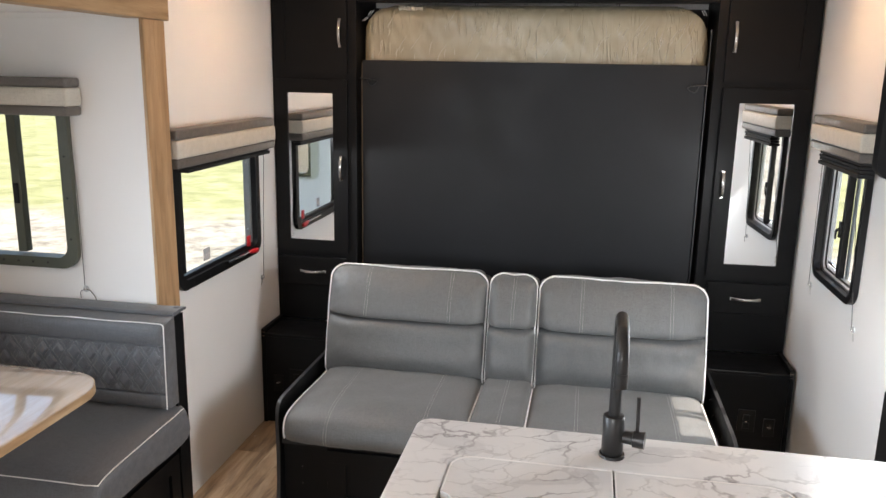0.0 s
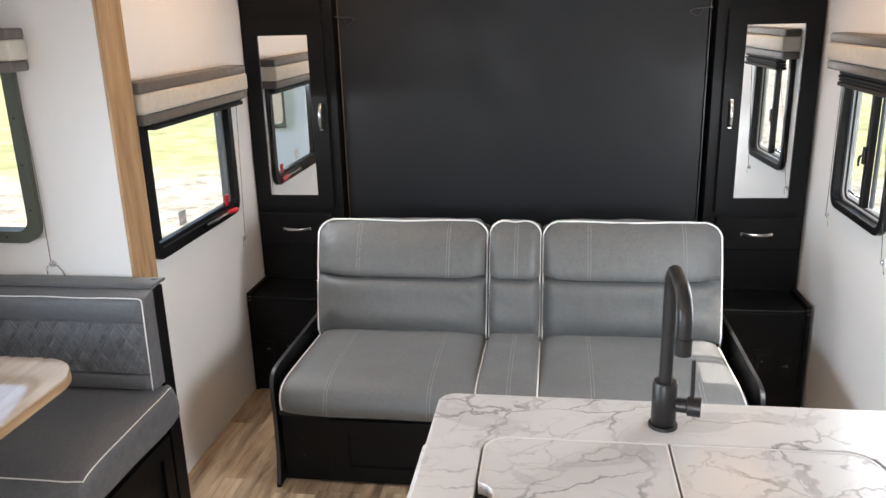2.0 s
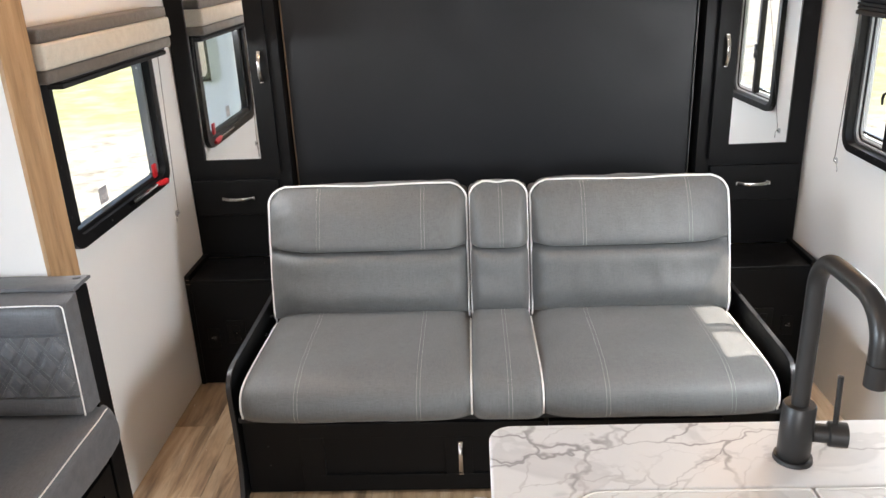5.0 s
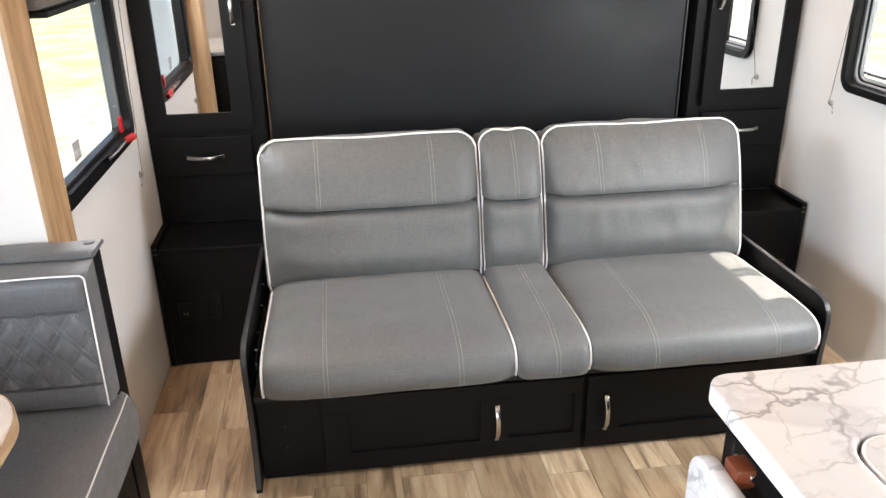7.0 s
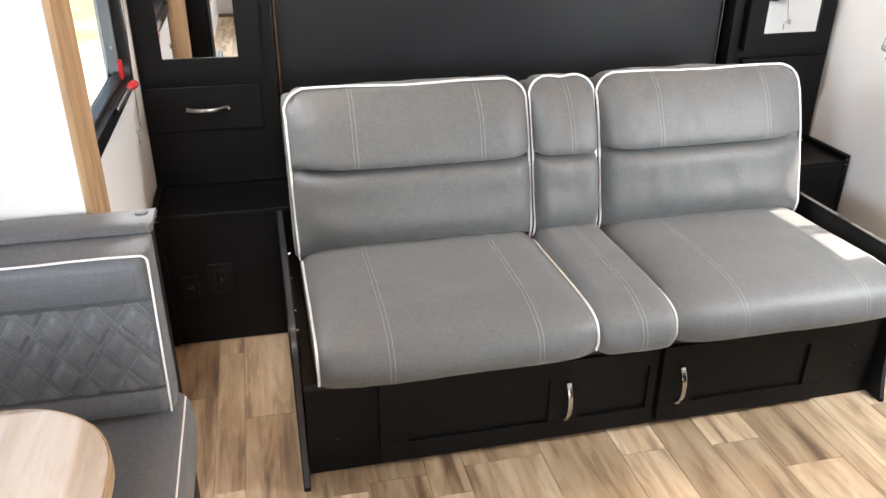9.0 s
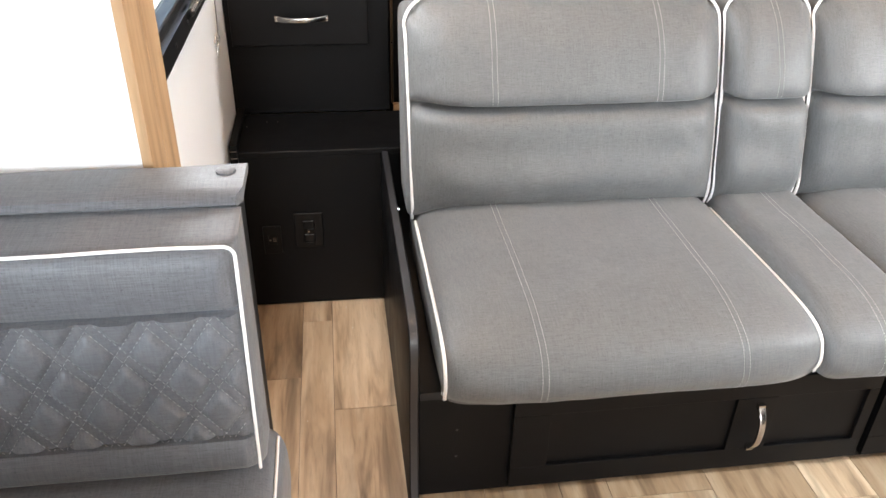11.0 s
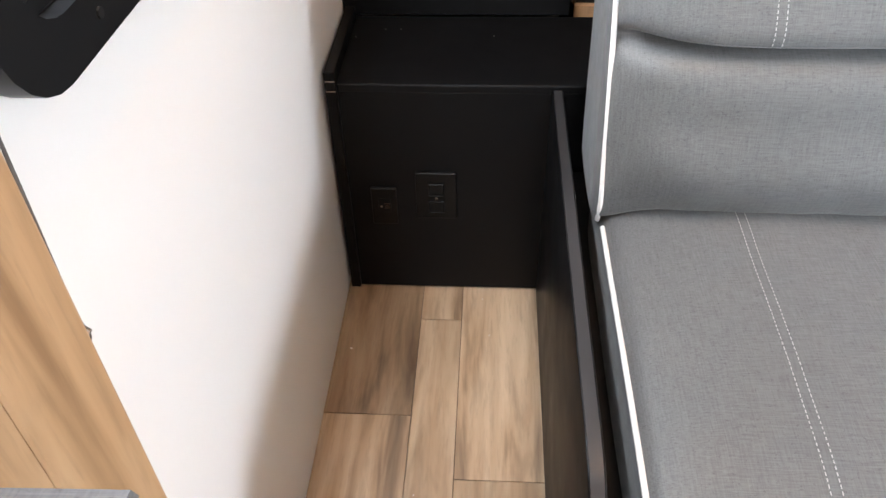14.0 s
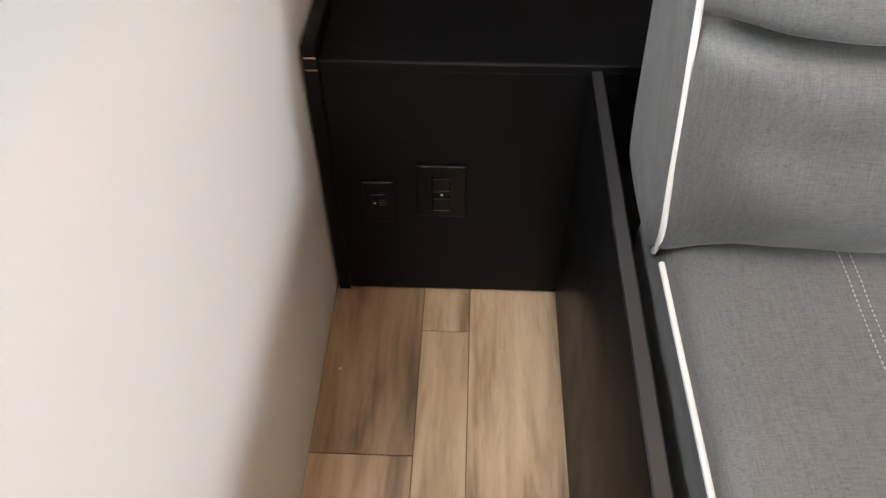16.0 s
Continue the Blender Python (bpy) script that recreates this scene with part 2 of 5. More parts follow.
WOOD = plank_material("knotty_trim_wood", (0.27, 0.155, 0.075), (0.42, 0.26, 0.135), (0.53, 0.35, 0.20), False, 0.5, "z")
FLOOR = plank_material("plank_vinyl", (0.145, 0.096, 0.060), (0.415, 0.298, 0.192), (0.56, 0.447, 0.32))
JOINT = material("floor_joint", (0.12, 0.075, 0.045), 0.8)
EDGE_BAND = material("black_edge_band", (0.022, 0.022, 0.024), 0.40)
# brown wood paled: part of the window's reflection is put into the colour
TABLE = plank_material("table_wood", (0.46, 0.36, 0.28), (0.54, 0.44, 0.36), (0.62, 0.53, 0.45), False, 0.06)
TABLE.node_tree.nodes["Principled BSDF"].inputs["Coat Weight"].default_value = 1.0
TABLE.node_tree.nodes["Principled BSDF"].inputs["Coat IOR"].default_value = 2.4
TABLE_EDGE = plank_material("table_edge_wood", (0.30, 0.19, 0.10), (0.45, 0.30, 0.17), (0.58, 0.42, 0.27), False, 0.35)
GROUND = grass_material("grass_and_gravel")
FILM = plastic_wrap("mattress_in_film")
FOLD = material("pale_glint_film", (0.66, 0.60, 0.49), 0.18, Coat_Weight=1.0, Coat_Roughness=0.08, Alpha=0.8)
RED = material("red_latch", (0.42, 0.010, 0.016), 0.4)
LABEL = material("grey_label", (0.42, 0.42, 0.44), 0.6)
WHITE_METAL = material("white_trailer_skin", (0.74, 0.78, 0.80), 0.35)
BROWN = material("brown_hinge_block", (0.12, 0.03, 0.012), 0.3)
SILVER = material("bright_steel", (0.7, 0.7, 0.7), 0.2, 1.0)
CLEAR = material("clear_plastic", (0.75, 0.77, 0.78), 0.2, Alpha=0.6)
LAMP_GLOW = material("lamp_glow", (1, 0.9, 0.75), 0.5, Emission_Color=(1, 0.75, 0.5, 1), Emission_Strength=6.0)

# ---- mesh helpers ----


def mesh_object(name, bm, mat, smooth=False):
    me = bpy.data.meshes.new(name)
    bm.normal_update()
    bm.to_mesh(me)
    bm.free()
    for m in (mat if isinstance(mat, (list, tuple)) else (mat,)):
        me.materials.append(m)
    if smooth:
        me.shade_smooth()
        me.set_sharp_from_angle(angle=radians(40))
    return new(name, me)


def part(name, bm, mat, parent, label="", smooth=False):
    ob = mesh_object(name, bm, mat, smooth)
    if parent is not None:
        ob.parent = parent
        ob.matrix_parent_inverse = Matrix.Translation(-parent.matrix_world.translation) if parent.type == "EMPTY" and parent.parent is None else Matrix()
    return tagged(ob, label)


def thing(name, label, category, group="", at=(0, 0, 0), kind=""):
    ob = new(name)
    ob.location = at
    ob.matrix_world = Matrix.Translation(at)
    ob.empty_display_size = 0.05
    return tagged(ob, label, category, group, kind)


def structure(name, bm, mat, label="", smooth=False):
    return tagged(mesh_object(name, bm, mat, smooth), label, kind="structure")


def box(x0, x1, y0, y1, z0, z1, bevel=0.0, bm=None, segments=2):
    bm = bm or bmesh.new()
    m = Matrix.Translation(((x0 + x1) / 2, (y0 + y1) / 2, (z0 + z1) / 2)) @ Matrix.Diagonal((x1 - x0, y1 - y0, z1 - z0, 1))
    got = bmesh.ops.create_cube(bm, size=1, matrix=m)
    if bevel > 0:
        edges = list({e for v in got["verts"] for e in v.link_edges})
        bmesh.ops.bevel(bm, geom=edges, offset=bevel, segments=segments, profile=0.5, affect="EDGES")
    return bm


def tube(pts, r, n=8, bm=None, closed=False, cap=True):
    """A round tube along points; r is one radius or one for each point."""
    bm = bm or bmesh.new()
    pts = [Vector(p) for p in pts]
    rings, up = [], None
    for i, p in enumerate(pts):
        a = pts[i - 1] if (i or closed) else p
        b = pts[(i + 1) % len(pts)] if (i + 1 < len(pts) or closed) else p
        d = (b - a).normalized()
        if up is None:
            up = d.orthogonal().normalized()
        up = (up - d * up.dot(d)).normalized()
        side = d.cross(up)
        rad = r[i] if isinstance(r, (list, tuple)) else r
        rings.append([bm.verts.new(p + rad * (math.cos(k * math.tau / n) * up + math.sin(k * math.tau / n) * side)) for k in range(n)])
    for i in range(len(rings) - (0 if closed else 1)):
        a, b = rings[i], rings[(i + 1) % len(rings)]
        for k in range(n):
            bm.faces.new((a[k], a[(k + 1) % n], b[(k + 1) % n], b[k]))
    if cap and not closed:
        bm.faces.new(rings[0][::-1])
        bm.faces.new(rings[-1])
    return bm


def rounded_loop(w, h, r, n=6):
    """Corner-rounded rectangle round the origin, counter-clockwise."""
    pts = []
    for cx, cy, a0 in ((w / 2 - r, h / 2 - r, 0), (-w / 2 + r, h / 2 - r, 90), (-w / 2 + r, -h / 2 + r, 180), (w / 2 - r, -h / 2 + r, 270)):
        for k in range(n + 1):
            a = radians(a0 + 90 * k / n)
            pts.append((cx + r * math.cos(a), cy + r * math.sin(a)))
    return pts


def prism(loop, place, d0, d1, bm=None):
    """A slab with the outline loop; place(u, v, d) gives the point."""
    bm = bm or bmesh.new()
    a = [bm.verts.new(place(u, v, d0)) for u, v in loop]
    b = [bm.verts.new(place(u, v, d1)) for u, v in loop]
    n = len(loop)
    for i in range(n):
        bm.faces.new((a[i], a[(i + 1) % n], b[(i + 1) % n], b[i]))
    bm.faces.new(a[::-1])
    bm.faces.new(b)
    bmesh.ops.recalc_face_normals(bm, faces=bm.faces)
    return bm


def ring(outer, inner, place, d0, d1, bm=None):
    """A frame between two outlines of equal count."""
    bm = bm or bmesh.new()
    n = len(outer)
    v = [[bm.verts.new(place(u, w, d)) for u, w in loop] for loop, d in ((outer, d0), (outer, d1), (inner, d1), (inner, d0))]
    for k in range(4):
        a, b = v[k], v[(k + 1) % 4]
        for i in range(n):
            bm.faces.new((a[i], a[(i + 1) % n], b[(i + 1) % n], b[i]))
    bmesh.ops.recalc_face_normals(bm, faces=bm.faces)
    return bm


def bow_handle(parent, centre, length, axis, out=(0, -1, 0), width=0.0135):
    """A flat bowed pull handle with two feet."""
    c, o = Vector(centre), Vector(out)
    along = Vector((1, 0, 0)) if axis == "x" else Vector((0, 0, 1))
    wide = along.cross(o)
    bm = bmesh.new()
    rows = []
    n = 12
    for i in range(n + 1):
        s = -1 + 2 * i / n
        rise = 0.004 + 0.024 * (1 - abs(s) ** 2.6)
        p = c + along * (s * length / 2) + o * rise
        rows.append([bm.verts.new(p + wide * (sx * width / 2 * (1.0 - 0.12 * (1 - s * s))) + o * so) for sx, so in ((-1, -0.004), (1, -0.004), (1, 0.0018), (0.6, 0.003), (-0.6, 0.003), (-1, 0.0018))])
    for a, b in zip(rows, rows[1:]):
        for k in range(6):
            bm.faces.new((a[k], a[(k + 1) % 6], b[(k + 1) % 6], b[k]))
    bm.faces.new(rows[0][::-1])
    bm.faces.new(rows[-1])
    for s in (-1, 1):
        p = c + along * (s * (length / 2 - 0.005)) + o * 0.004
        got = bmesh.ops.create_cube(bm, size=1, matrix=Matrix.Translation(p) @ Matrix.Diagonal((*[abs(a) * 0.012 + abs(w) * width + abs(q) * 0.012 for a, w, q in zip(along, wide, o)], 1)))
    bmesh.ops.recalc_face_normals(bm, faces=bm.faces)
    return part("handle", bm, NICKEL, parent, "brushed nickel bow handle", smooth=True)

# ---- the large structure ----
LEFT, RIGHT, FRONT, CEILING = -1.465, 0.927, -2.45, 2.10
REAR = 3.90


def on_left(u, v, d):      # u along y, v up, d into the room from the left wall
    return (LEFT + d, u, v)


def on_right(u, v, d):
    return (RIGHT - d, u, v)


def wall_with_hole(name, place, u0, u1, v0, v1, holes, thick, mat, label):
    """A wall slab with rounded window holes cut clean through."""
    bm = bmesh.new()
    us = sorted({u0, u1, *[a for h in holes for a in h[:2]]})
    vs = sorted({v0, v1, *[a for h in holes for a in h[2:4]]})
    for a, b in zip(us, us[1:]):
        for c, e in zip(vs, vs[1:]):
            if any(h[0] <= a and b <= h[1] and h[2] <= c and e <= h[3] for h in holes):
                continue
            for d in (0, -thick):
                bm.faces.new([bm.verts.new(place(u, v, d)) for u, v in ((a, c), (b, c), (b, e), (a, e))])
    for h in list(holes) + [(u0, u1, v0, v1)]:
        c = ((h[0], h[2]), (h[1], h[2]), (h[1], h[3]), (h[0], h[3]))
        for i in range(4):
            (p, q), (r, s) = c[i], c[(i + 1) % 4]
            bm.faces.new([bm.verts.new(place(p, q, 0)), bm.verts.new(place(r, s, 0)), bm.verts.new(place(r, s, -thick)), bm.verts.new(place(p, q, -thick))])
    bmesh.ops.remove_doubles(bm, verts=bm.verts, dist=0.0005)
    bmesh.ops.recalc_face_normals(bm, faces=bm.faces)
    return structure(name, bm, mat, label)


LWIN = (2.577, 3.297, 0.862, 1.40)      # left rear window: y0, y1, z0, z1
RWIN = (2.768, 3.228, 0.925, 1.44)      # right rear window
SWIN = (-2.122, -1.694, 1.000, 1.55)    # window in the slide-out's end wall: x0, x1, z0, z1
SLIDE_END, SLIDE_OUT, SLIDE_TOP = 2.350, -2.30, 1.825


def on_slide(u, v, d):     # u along x, d towards the camera's side
    return (u, SLIDE_END - d, v)


wall_with_hole("wall_left", on_left, 2.481, REAR, -0.02, CEILING, [LWIN], 0.045, WALL, "white vinyl side wall with a rear window")
wall_with_hole("wall_right", on_right, FRONT, REAR, -0.02, CEILING, [RWIN], 0.045, WALL, "white vinyl side wall with a sliding window")
wall_with_hole("wall_slide_end", on_slide, SLIDE_OUT, -1.4075, -0.02, SLIDE_TOP - 0.012, [SWIN], 0.045, WALL, "white end wall of the slide-out")
structure("slide_head_filler", box(SLIDE_OUT, LEFT - 0.001, SLIDE_END, SLIDE_END + 0.045, SLIDE_TOP - 0.0115, SLIDE_TOP + 0.0045), WALL, "white strip under the slide-out ceiling")
structure("wall_slide_outer", box(SLIDE_OUT - 0.045, SLIDE_OUT, 0.05, SLIDE_END + 0.045, -0.02, SLIDE_TOP + 0.02), WALL, "white outer wall of the slide-out")
structure("wall_slide_front", box(SLIDE_OUT, LEFT - 0.001, 0.05, 0.095, -0.02, SLIDE_TOP + 0.02), WALL, "white front end wall of the slide-out")
structure("ceiling_slide", box(SLIDE_OUT - 0.045, LEFT - 0.001, 0.05, SLIDE_END + 0.045, SLIDE_TOP + 0.005, SLIDE_TOP + 0.06), CEIL, "pale ceiling of the slide-out")
structure("wall_left_front", box(LEFT - 0.045, LEFT, FRONT, 0.05, -0.02, CEILING), WALL, "white vinyl side wall")
structure("wall_over_slide", box(LEFT - 0.045, LEFT, 0.051, 2.480, SLIDE_TOP + 0.086, CEILING), WALL, "white wall above the slide-out")
structure("wall_rear", box(LEFT - 0.045, RIGHT + 0.045, REAR, REAR + 0.045, -0.02, CEILING), WALL, "white rear wall behind the bed cabinet")
structure("wall_front", box(LEFT - 0.045, RIGHT + 0.045, FRONT - 0.045, FRONT, -0.02, CEILING), WALL, "plain white front wall")
structure("ceiling", box(LEFT - 0.045, RIGHT + 0.045, FRONT - 0.045, REAR + 0.045, CEILING, CEILING + 0.05), CEIL, "white panelled ceiling")
floor = structure("floor", box(SLIDE_OUT - 0.045, RIGHT + 0.045, FRONT - 0.045, REAR + 0.045, -0.06, -0.004), JOINT, "brown and grey wood-look plank floor")

bm = bmesh.new()
bmesh.ops.create_grid(bm, x_segments=2, y_segments=2, size=600, matrix=Matrix.Translation((0, 0, -0.85)))
structure("ground", bm, GROUND, "sunlit pale gravel and mown grass")

# skin of the slide-out seen from outside through the rear window
wall_with_hole("slide_skin", lambda u, v, d: (u, SLIDE_END + 0.047 - d, v), SLIDE_OUT - 0.06, LEFT - 0.05, -0.25, 1.95, [SWIN], 0.006, WHITE_METAL, "white outer skin of the slide-out")

# wood post and fascia round the slide opening
bm = box(-1.407, -1.396, 2.344, 2.4112, 0.0, SLIDE_TOP - 0.012, 0.001)
box(LEFT + 0.001, -1.396, 2.4114, 2.480, 0.0, SLIDE_TOP - 0.012, 0.003, bm)
structure("trim_post", bm, WOOD, "knotty light brown wood corner trim")
FASCIA = plank_material("fascia_wood", (0.25, 0.145, 0.07), (0.38, 0.235, 0.12), (0.48, 0.32, 0.18), False, 0.5, "y")
structure("trim_fascia", box(LEFT + 0.001, -1.388, 0.02, 2.500, SLIDE_TOP - 0.011, SLIDE_TOP + 0.085, 0.004), FASCIA, "light brown wood fascia over the slide-out")


# ---- windows ----


def window_frame(name, place, win, label, flange=0.022, radius=0.06, depth=0.034, pane=GLASS, outside=False, frame_mat=FRAME):
    u0, u1, v0, v1 = win
    cu, cv, w, h = (u0 + u1) / 2, (v0 + v1) / 2, u1 - u0, v1 - v0
    put = lambda u, v, d: place(cu + u, cv + v, d)
    th = tagged(new(name), label, "window", kind="structure")
    th.empty_display_size = 0.05
    outer = rounded_loop(w + 0.03, h + 0.03, radius)
    inner = rounded_loop(w - 2 * flange, h - 2 * flange, radius - 0.02)
    part("window_frame", ring(outer, inner, put, 0.001, 0.022), frame_mat, th, "black plastic frame", smooth=True)
    reveal = ring(rounded_loop(w - 0.002, h - 0.002, radius - 0.01), inner, put, -depth, 0.0005)
    part("window_channel", reveal, frame_mat, th, smooth=True)
    # screws on the flange
    for k in range(10):
        if k < 5:
            u, v = -w / 2 + 0.10 + k * (w - 0.2) / 4, -h / 2 + 0.004
        else:
            u, v = (w / 2 - 0.004) * (1 if k % 2 else -1), -h / 2 + 0.09 + (k - 5) // 2 * 0.14
        part("screw", prism(rounded_loop(0.008, 0.008, 0.0039, 2), lambda a, b, d, u=u, v=v: put(u + a, v + b, d), 0.0215, 0.0235), MATT_BLACK, th)
    if outside:
        g = prism(rounded_loop(w + 0.11, h + 0.03, radius), put, -0.058, -0.0545)
    else:
        g = prism(rounded_loop(w - 2 * flange - 0.002, h - 2 * flange - 0.002, radius - 0.021), put, -depth + 0.008, -depth + 0.012)
    g = part("pane", g, pane, th)
    g.visible_shadow = False
    return th, put, w, h


window_1, put, w, h = window_frame("window_1", on_left, LWIN, "black framed emergency exit window with red latches")
# hinged sash: black stile and rail near the entry side, grey channel at the far side
Y0, Y1, Z0, Z1 = LWIN
part("sash_stile", box(LEFT - 0.018, LEFT + 0.010, Y0 + 0.042, Y0 + 0.070, Z0 + 0.045, Z1 - 0.02, 0.004), FRAME, window_1, "black sash stile")
part("sash_rail", box(LEFT - 0.018, LEFT + 0.010, Y0 + 0.042, Y1 - 0.045, Z0 + 0.020, Z0 + 0.038, 0.004), FRAME, window_1, "black sash rail")
part("sash_channel", box(LEFT - 0.030, LEFT - 0.002, Y1 - 0.046, Y1 - 0.0235, Z0 + 0.03, Z1 - 0.03, 0.003), SEAL, window_1, "grey inner channel", smooth=True)
for z in (Z0 + 0.10, Z0 + 0.40):
    part("rivet", tube([(LEFT - 0.012, Y1 - 0.0465, z), (LEFT - 0.012, Y1 - 0.0485, z)], 0.004, 8), SILVER, window_1, smooth=True)
for z in (Z0 + 0.31, Z0 + 0.14):
    part("hinge_tab", box(LEFT - 0.010, LEFT + 0.006, Y0 + 0.022, Y0 + 0.0425, z - 0.008, z + 0.008, 0.002), FRAME, window_1)
latch = part("latch", tube([(LEFT + 0.024, 2.965, Z0 + 0.010), (LEFT + 0.026, 3.06, Z0 + 0.010), (LEFT + 0.027, 3.17, Z0 + 0.012)], [0.0055, 0.0065, 0.0055], 8), SILVER, window_1, "steel release lever", smooth=True)
part("latch_grip", tube([(LEFT + 0.027, 3.165, Z0 + 0.012), (LEFT + 0.031, 3.20, Z0 + 0.010), (LEFT + 0.032, 3.235, Z0 + 0.006), (LEFT + 0.030, 3.250, Z0 + 0.006)], [0.008, 0.011, 0.012, 0.008], 8), RED, latch, "red plastic grip", smooth=True)
part("latch_tab", box(LEFT + 0.006, LEFT + 0.016, 3.185, 3.215, Z0 + 0.030, Z0 + 0.078, 0.004), RED, latch, "red plastic tab", smooth=True)
part("latch_base", box(LEFT + 0.010, LEFT + 0.022, 2.93, 2.985, Z0 + 0.000, Z0 + 0.022, 0.004), FRAME, window_1, "black lever base", smooth=True)
lab = part("exit_label", box(LEFT - 0.0215, LEFT - 0.020, 2.84, 2.895, 0.905, 0.955), LABEL, window_1, "small grey printed label")
# the word on the label
txt = bpy.data.curves.new("label_text", "FONT")
txt.body, txt.size, txt.align_x, txt.align_y, txt.extrude = "EXIT", 0.024, "CENTER", "CENTER", 0.0002
tmp = bpy.data.objects.new("label_text", txt)
scene.collection.objects.link(tmp)
bpy.context.view_layer.update()
me = bpy.data.meshes.new_from_object(tmp.evaluated_get(bpy.context.evaluated_depsgraph_get()))
bpy.data.objects.remove(tmp)
me.transform(Matrix(((0, 0, 1, LEFT - 0.0197), (1, 0, 0, 2.8675), (0, 1, 0, 0.922), (0, 0, 0, 1))))
me.materials.clear()
me.materials.append(PALE_RIM)
word = new("lettering", me)
word.parent = lab
tagged(word, "white printed word EXIT")

window_2, put, w, h = window_frame("window_2", on_right, RWIN, "black framed sliding side window", flange=0.010)
# layered aluminium track rails inside the flange, each one step deeper
for k, (m, mat) in enumerate(((SEAL_DARK, 0), (TRACK, 1), (FRAME, 2), (TRACK, 3), (TRACK, 4))):
    o, i = 0.022 + 0.010 * mat, 0.022 + 0.010 * (mat + 1)
    part("track_rail", ring(rounded_loop(w - o, h - o, 0.042 - 0.003 * mat), rounded_loop(w - i, h - i, 0.039 - 0.003 * mat), put, -0.012 - 0.005 * mat, -0.004 - 0.005 * mat), m, window_2, smooth=True)
part("mullion", box(RIGHT - 0.002, RIGHT + 0.024, 2.992, 3.014, RWIN[2] + 0.03, RWIN[3] - 0.03, 0.003), FRAME, window_2, "black meeting stile")
part("sash_stile", box(RIGHT + 0.022, RIGHT + 0.030, 2.960, 2.986, RWIN[2] + 0.035, RWIN[3] - 0.03, 0.002), SEAL, window_2, "grey sliding sash stile")
part("sash_rail", box(RIGHT + 0.016, RIGHT + 0.026, 3.015, RWIN[1] - 0.05, RWIN[2] + 0.046, RWIN[2] + 0.056, 0.002), SILVER, window_2)
catch = part("catch", box(RIGHT - 0.012, RIGHT - 0.0025, 2.995, 3.013, 1.105, 1.165, 0.003), FRAME, window_2, "black sash latch", smooth=True)
part("catch_lever", tube([(RIGHT - 0.010, 3.012, 1.135), (RIGHT - 0.013, 3.026, 1.128), (RIGHT - 0.013, 3.032, 1.112), (RIGHT - 0.012, 3.031, 1.094)], [0.0045, 0.005, 0.0045, 0.0035], 8), FRAME, catch, smooth=True)

window_3, put, w, h = window_frame("window_3", on_slide, SWIN, "dark framed sliding window in the slide-out", pane=TINT, outside=True, frame_mat=OLIVE)
cx = (SWIN[0] + SWIN[1]) / 2
part("mullion", box(cx - 0.017, cx + 0.017, SLIDE_END + 0.004, SLIDE_END + 0.034, SWIN[2] + 0.03, SWIN[3] - 0.03, 0.003), OLIVE, window_3)
part("catch", box(cx - 0.008, cx + 0.008, SLIDE_END - 0.006, SLIDE_END + 0.006, 1.20, 1.27, 0.003), FRAME, window_3)


def valance(place, u0, u1, v0, v1, deep, label, group="window valances"):
    """Padded box valance: taupe band, cream band set forward, taupe band."""
    c = place((u0 + u1) / 2, v0, 0)
    th = thing("window_valance", label, "valance", group, c)
    h = v1 - v0

    def bx(a, b, lo, hi, d):
        p, q = Vector(place(a, lo, 0.001)), Vector(place(b, hi, d))
        return box(*sorted((p.x, q.x)), *sorted((p.y, q.y)), *sorted((p.z, q.z)), 0.008, segments=3)
    part("top_band", bx(u0 + 0.004, u1 - 0.004, v1 - 0.26 * h, v1, deep - 0.006), TAUPE, th, "taupe padded band", smooth=True)
    part("middle_band", bx(u0, u1, v0 + 0.26 * h, v1 - 0.26 * h, deep), CREAM, th, "cream padded band", smooth=True)
    part("bottom_band", bx(u0 + 0.004, u1 - 0.004, v0, v0 + 0.26 * h, deep - 0.004), TAUPE, th, "taupe padded band", smooth=True)
    return th


valance(on_left, 2.500, 3.365, 1.318, 1.452, 0.085, "taupe and cream padded valance over the rear window")
valance(on_right, 2.690, 3.283, 1.405, 1.532, 0.078, "taupe and cream padded valance over the sliding window")
valance(on_slide, -2.24, -1.628, 1.505, 1.626, 0.085, "taupe and cream padded valance in the slide-out")


def pleated_shade(place, u0, u1, top, folds, drop, label):
    th = thing("pleated_shade", label, "blind", "pleated shades", place((u0 + u1) / 2, top, 0.04))
    for k in range(folds):
        z = top - k * drop
        p, q = Vector(place(u0 + 0.004 * (k % 2), z - drop * 0.8, 0.018)), Vector(place(u1 - 0.004 * (k % 2), z, 0.060 + 0.004 * (k % 2)))
        part("pleat", box(*sorted((p.x, q.x)), *sorted((p.y, q.y)), *sorted((p.z, q.z)), 0.002), SHADE, th)
    p, q = Vector(place(u0, top - folds * drop - 0.014, 0.016)), Vector(place(u1, top - folds * drop, 0.064))
    part("bottom_rail", box(*sorted((p.x, q.x)), *sorted((p.y, q.y)), *sorted((p.z, q.z)), 0.003), SHADE, th, "black bottom rail")
    return th


pleated_shade(on_right, 2.72, 3.178, 1.404, 3, 0.012, "black pleated shade drawn up under the valance")
pleated_shade(on_left, 2.60, 3.345, 1.317, 1, 0.010, "black pleated shade drawn up under the valance")


